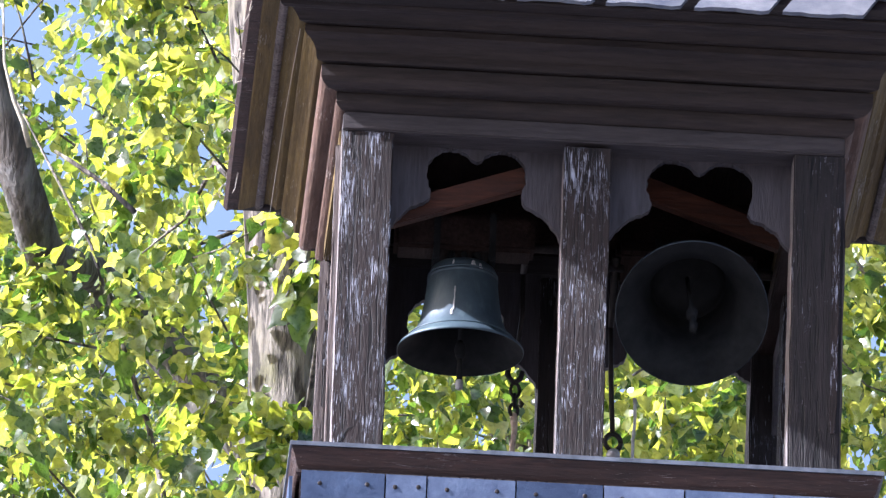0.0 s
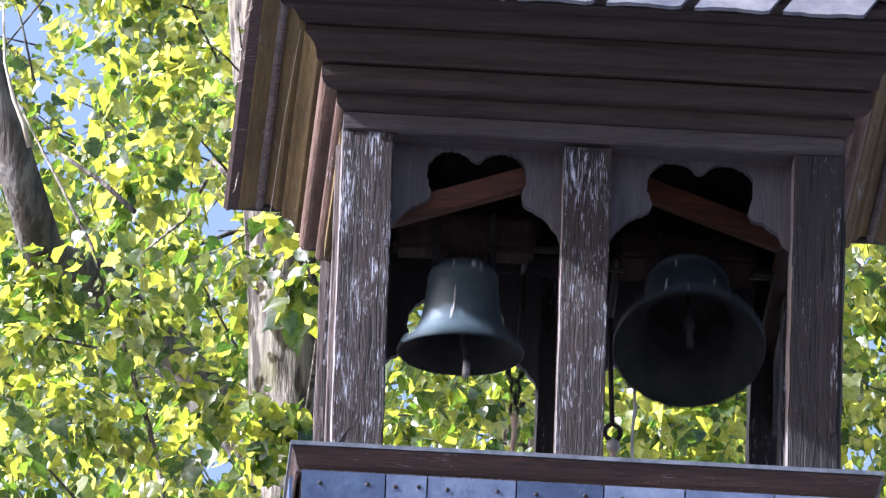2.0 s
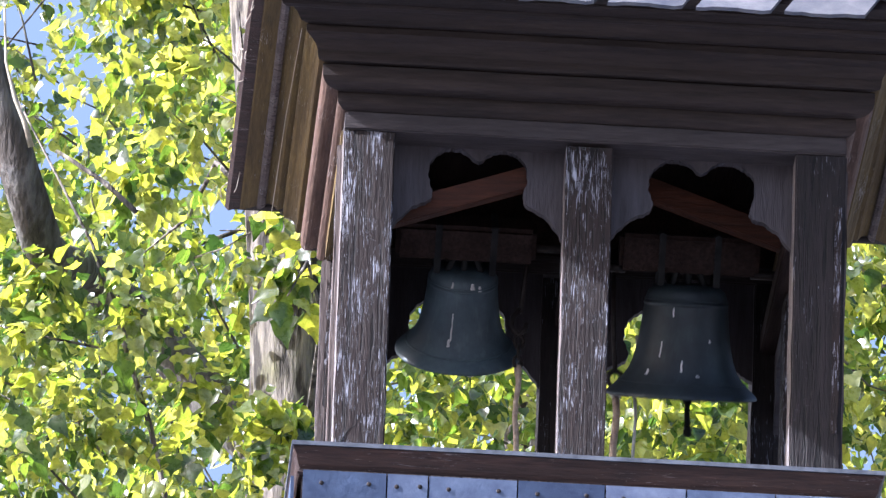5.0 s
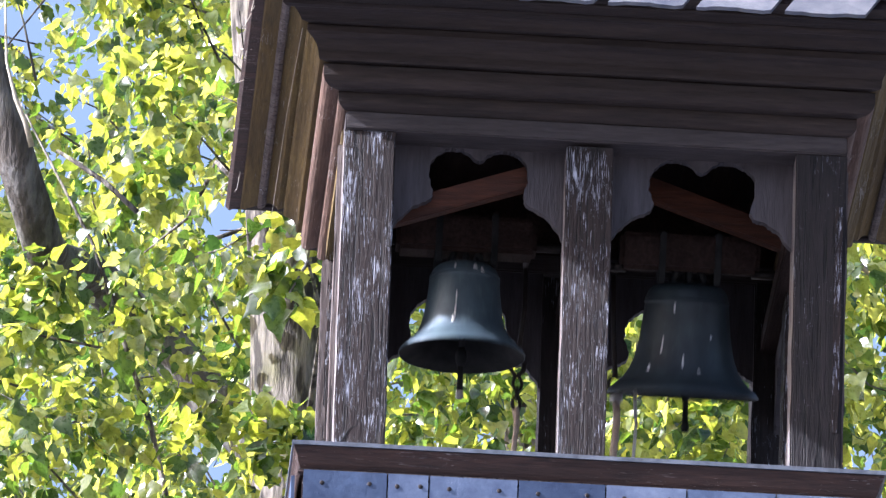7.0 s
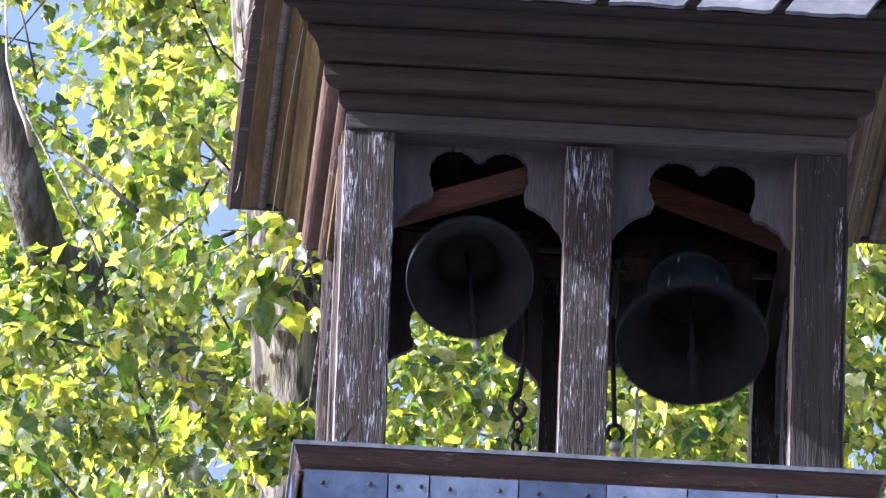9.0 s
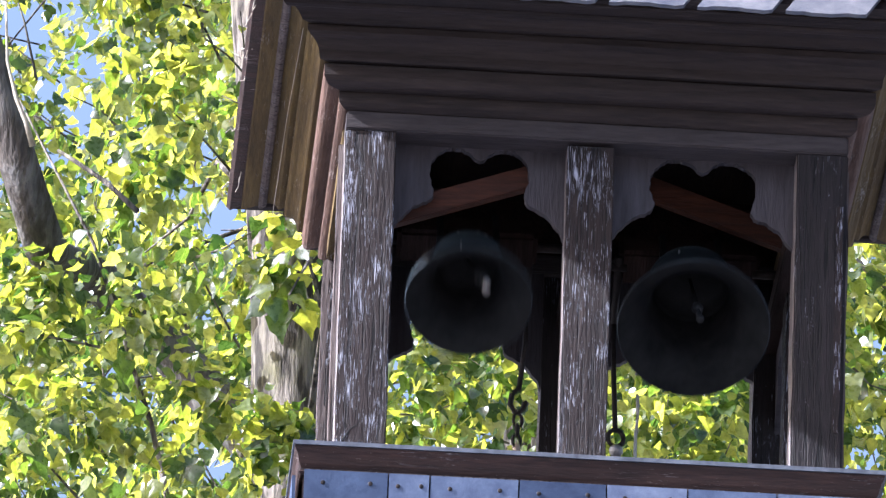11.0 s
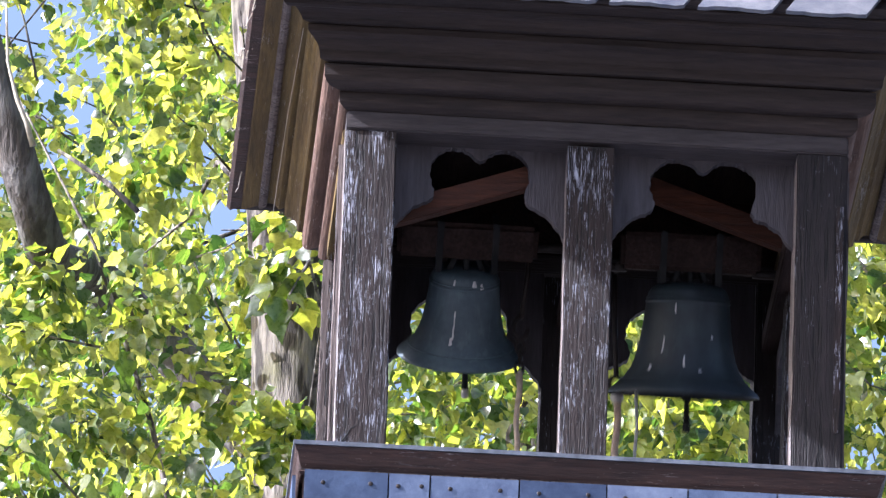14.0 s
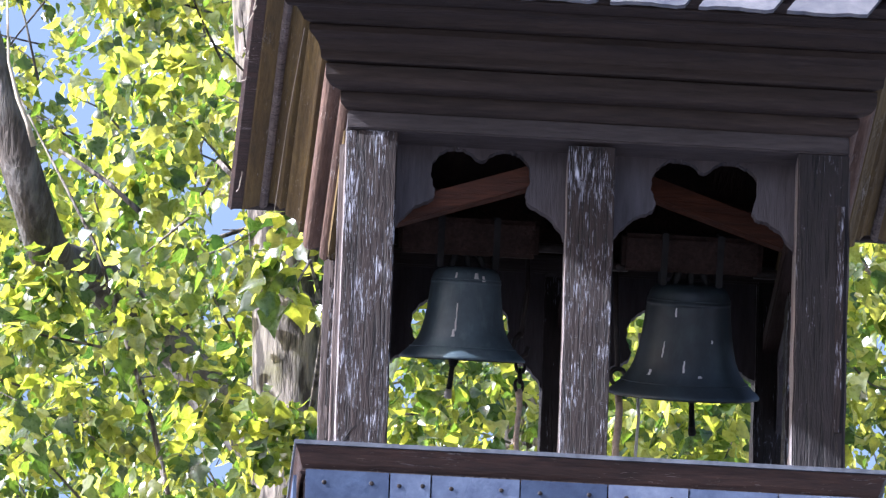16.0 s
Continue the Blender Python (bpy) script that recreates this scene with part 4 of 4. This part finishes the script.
# ---------------------------------------------------------------- cobwebs under the eaves
def build_cobweb():
    web = empty("cobweb", (X0 - EAVE, 0.3, TOP + 0.35), "dusty cobweb threads hanging from the eaves", "cobweb")
    rng = random.Random(5)
    y = Y0 - 0.2
    pts = []
    while y < Y1 + 0.2:
        pts.append((X0 - EAVE - 0.006 - rng.uniform(0, 0.012), y, TOP + 0.34 - rng.uniform(0, 0.02)))
        y += 0.09
    part("thread", tube(pts, 0.0018, 5), WEB, web)
    for k in range(17):
        p = Vector(pts[k % len(pts)]) + Vector((0, rng.uniform(-0.04, 0.04), 0))
        curl = [p]
        for j in range(5):
            curl.append(curl[-1] + Vector((rng.uniform(-0.016, 0.006), rng.uniform(-0.01, 0.035), rng.uniform(-0.022, 0.012))))
        part("thread", tube(curl, [0.0022, 0.002, 0.0016, 0.0014, 0.0012, 0.0008], 5), WEB, web)
    part("thread", tube([(X0 - 0.128, -0.105, TOP + 0.238), (X0 - 0.142, 0.45, TOP + 0.225), (X0 - 0.150, 1.1, TOP + 0.205)], 0.0009, 5), WEB, web)


build_cobweb()


# ---------------------------------------------------------------- what moves
SMALL_A = (23, 23, 23, 23, 23, 23, 24, 32, 53, 62, 60, 47, 17, 5, 4, 15, 50, 72, 73, 59, 22, 5, -8, -10, 17, 53, 79, 77, 50, 20, -8, -22, -12, 13, 59, 79, 74, 58, 17, -6, -28, -25, 15)
SMALL_B = (80, 71, 41, 12, -10, -18, 4, 17, 43, 55, 55, 46, 24, 12, 8, 8, 15, 35, 59, 66, 54, 36, 6, -4, 2, 11, 50, 73, 77, 63)
SMALL_C = (-28, -25, 13, 51, 82, 80, 58, 33, -5, -20, -15, 10, 52, 75, 81, 66, 32, 8, -20, -25, 10, 43, 79, 84, 67, 43, 3, -16, -27, -10, 33, 62, 82, 79, 50, 20, -5, -22, -9, 10, 39, 50, 55, 48, 32, 14, 3, 1)
LARGE_A = (71, 72, 53, 32, 0, -9, -7, 10, 40, 59, 68, 60, 38, 15, -3, -6, 20, 42, 67, 69, 53, 33, -5, -7, -5, 14, 46, 63, 70, 58, 34, 13, -6, -8, 10, 31, 62, 70, 64, 48, 17, -3, -5)
LARGE_B = (69, 70, 57, 38, 7, -8, -9, 3, 42, 64, 73, 64, 37, 16, -6, -8, -4, 22, 52, 65, 66, 55, 29, 12, 0, 8, 34, 55, 65, 62)
LARGE_C = (-8, -9, 8, 36, 60, 67, 62, 48, 15, -2, -8, -2, 28, 47, 64, 63, 51, 30, 2, -6, -7, 25, 52, 65, 64, 51, 27, 3, -9, -7, 10, 36, 56, 59, 54, 38, 13, -2, -2, 14, 40, 57, 64, 57, 37, 18, 0, -4)


def swing(a, b, c_, gap1, gap2, low, high):
    """Rows of (seconds, degrees from the plumb line). In each gap the bell goes on swinging: gap = the times of its turns, far and near in turn."""
    rows = [(0.1 * i, v) for i, v in enumerate(a)]
    tail = [(6.3 + 0.1 * i, v) for i, v in enumerate(b)]
    end = [(11.3 + 0.1 * i, v) for i, v in enumerate(c_)]

    def bridge(turns, t0, t1):
        out = []
        t = t0
        while t < t1 - 0.01:
            for (ta, va), (tb, vb) in zip(turns, turns[1:]):
                if ta <= t <= tb:
                    f = 0.5 - 0.5 * math.cos(math.pi * (t - ta) / (tb - ta))
                    out.append((t, va + (vb - va) * f))
                    break
            t += 0.1
        return out

    rows += bridge([(t, low if i % 2 == 0 else high) for i, t in enumerate(gap1)], 4.3, 6.25) + tail
    rows += bridge([(t, high if i % 2 == 0 else low) for i, t in enumerate(gap2)], 9.3, 11.25) + end
    return [(t, v - 23.0) for t, v in rows]


def move_bell(kind, bell, clapper, pull, rows):
    at = Vector(BELLS[kind]["at"])
    d = BELLS[kind]
    walk(bell, [(t, Matrix.Translation(at) @ pose(0, 0, 0, -v, 0, 0)) for t, v in rows])
    hang = Matrix.Translation((0, 0, -d["L"] + d["H"] - 0.02))
    ahead = [(b[1] - a[1]) / (b[0] - a[0]) for a, b in zip(rows, rows[1:])] + [0.0]
    speed = [0.3 * a + 0.7 * b for a, b in zip([0.0] + ahead, ahead)]
    if kind == "small":
        aside = ((0, 0), (1, 0.1), (1.8, 0), (2.7, 0.55), (3.5, -0.55), (3.7, -0.5), (5, 0.4), (7.1, 0), (7.3, -0.5), (8.2, 0.3), (9, 0.3), (9.2, -0.3), (10.5, 0.3), (11.7, 0.5),
                 (12.6, -0.4), (12.8, -0.7), (13.6, 0.4), (14.3, 0), (14.5, -1.25), (14.7, -0.6), (15.3, 0.1), (15.45, 0.6), (16, -0.3))
        dips = ((0, 0), (0.8, 0), (1.0, 14), (1.2, 0), (3.2, 0), (3.5, 6), (3.8, 0), (8.75, 0), (9, 24), (9.25, 0), (13.3, 0), (13.5, 8), (13.8, 0), (14.3, 0), (14.5, -10), (14.7, 0), (16, 0))
    else:
        dips = ((0, 0), (16, 0))
        aside = tuple((0.8 * k, 0.25 * math.sin(k * 2.3)) for k in range(21))
    ts, xs = zip(*aside)
    td, xd = zip(*dips)
    walk(clapper, [(t, hang @ pose(0, 0, 0, 19 * math.tanh(w / 220) + float(np.interp(t, td, xd)), -19 * float(np.interp(t, ts, xs)), 0)) for (t, v), w in zip(rows, speed)])
    side = 0.172 if kind == "small" else -0.192
    walk(pull, [(t, Matrix.Translation(at + Vector((side, 0.17 * math.cos(radians(v)), -0.17 * math.sin(radians(v)))))) for t, v in rows])


def motions():
    move_bell("small", small_bell, small_clapper, small_pull, swing(SMALL_A, SMALL_B, SMALL_C, (4.05, 4.48, 4.94, 5.41, 5.87, 6.34), (9.08, 9.53, 9.97, 10.42, 10.87, 11.34), -26, 80))
    move_bell("large", large_bell, large_clapper, large_pull, swing(LARGE_A, LARGE_B, LARGE_C, (4.16, 4.63, 5.07, 5.50, 5.95, 6.36), (9.12, 9.58, 10.03, 10.49, 10.93, 11.37), -7, 68))
    walk(SPRIG, [(t, Matrix.Translation((x, 0, z))) for t, x, z in ((0, 0.06, -0.01), (1.5, 0.045, -0.03), (2.5, 0.03, -0.02), (3.5, 0.01, -0.02), (5, 0.0, 0.0), (7, -0.025, 0.02), (9, -0.06, 0.0),
                                                                  (10.5, -0.03, 0.01), (12.5, -0.01, 0.015), (14.5, -0.03, 0.015), (16, -0.05, 0.03))])
    for i, crown in enumerate(CROWNS):
        base = crown.matrix_basis.copy()
        walk(crown, [(0.5 * k, base @ Matrix.Translation((0.006 * math.sin(0.5 * k * 2.1 + i * 1.7) + 0.004 * math.sin(0.5 * k * 3.7 + i), 0, 0.004 * math.sin(0.5 * k * 2.7 + i * 2.3)))) for k in range(33)])


motions()
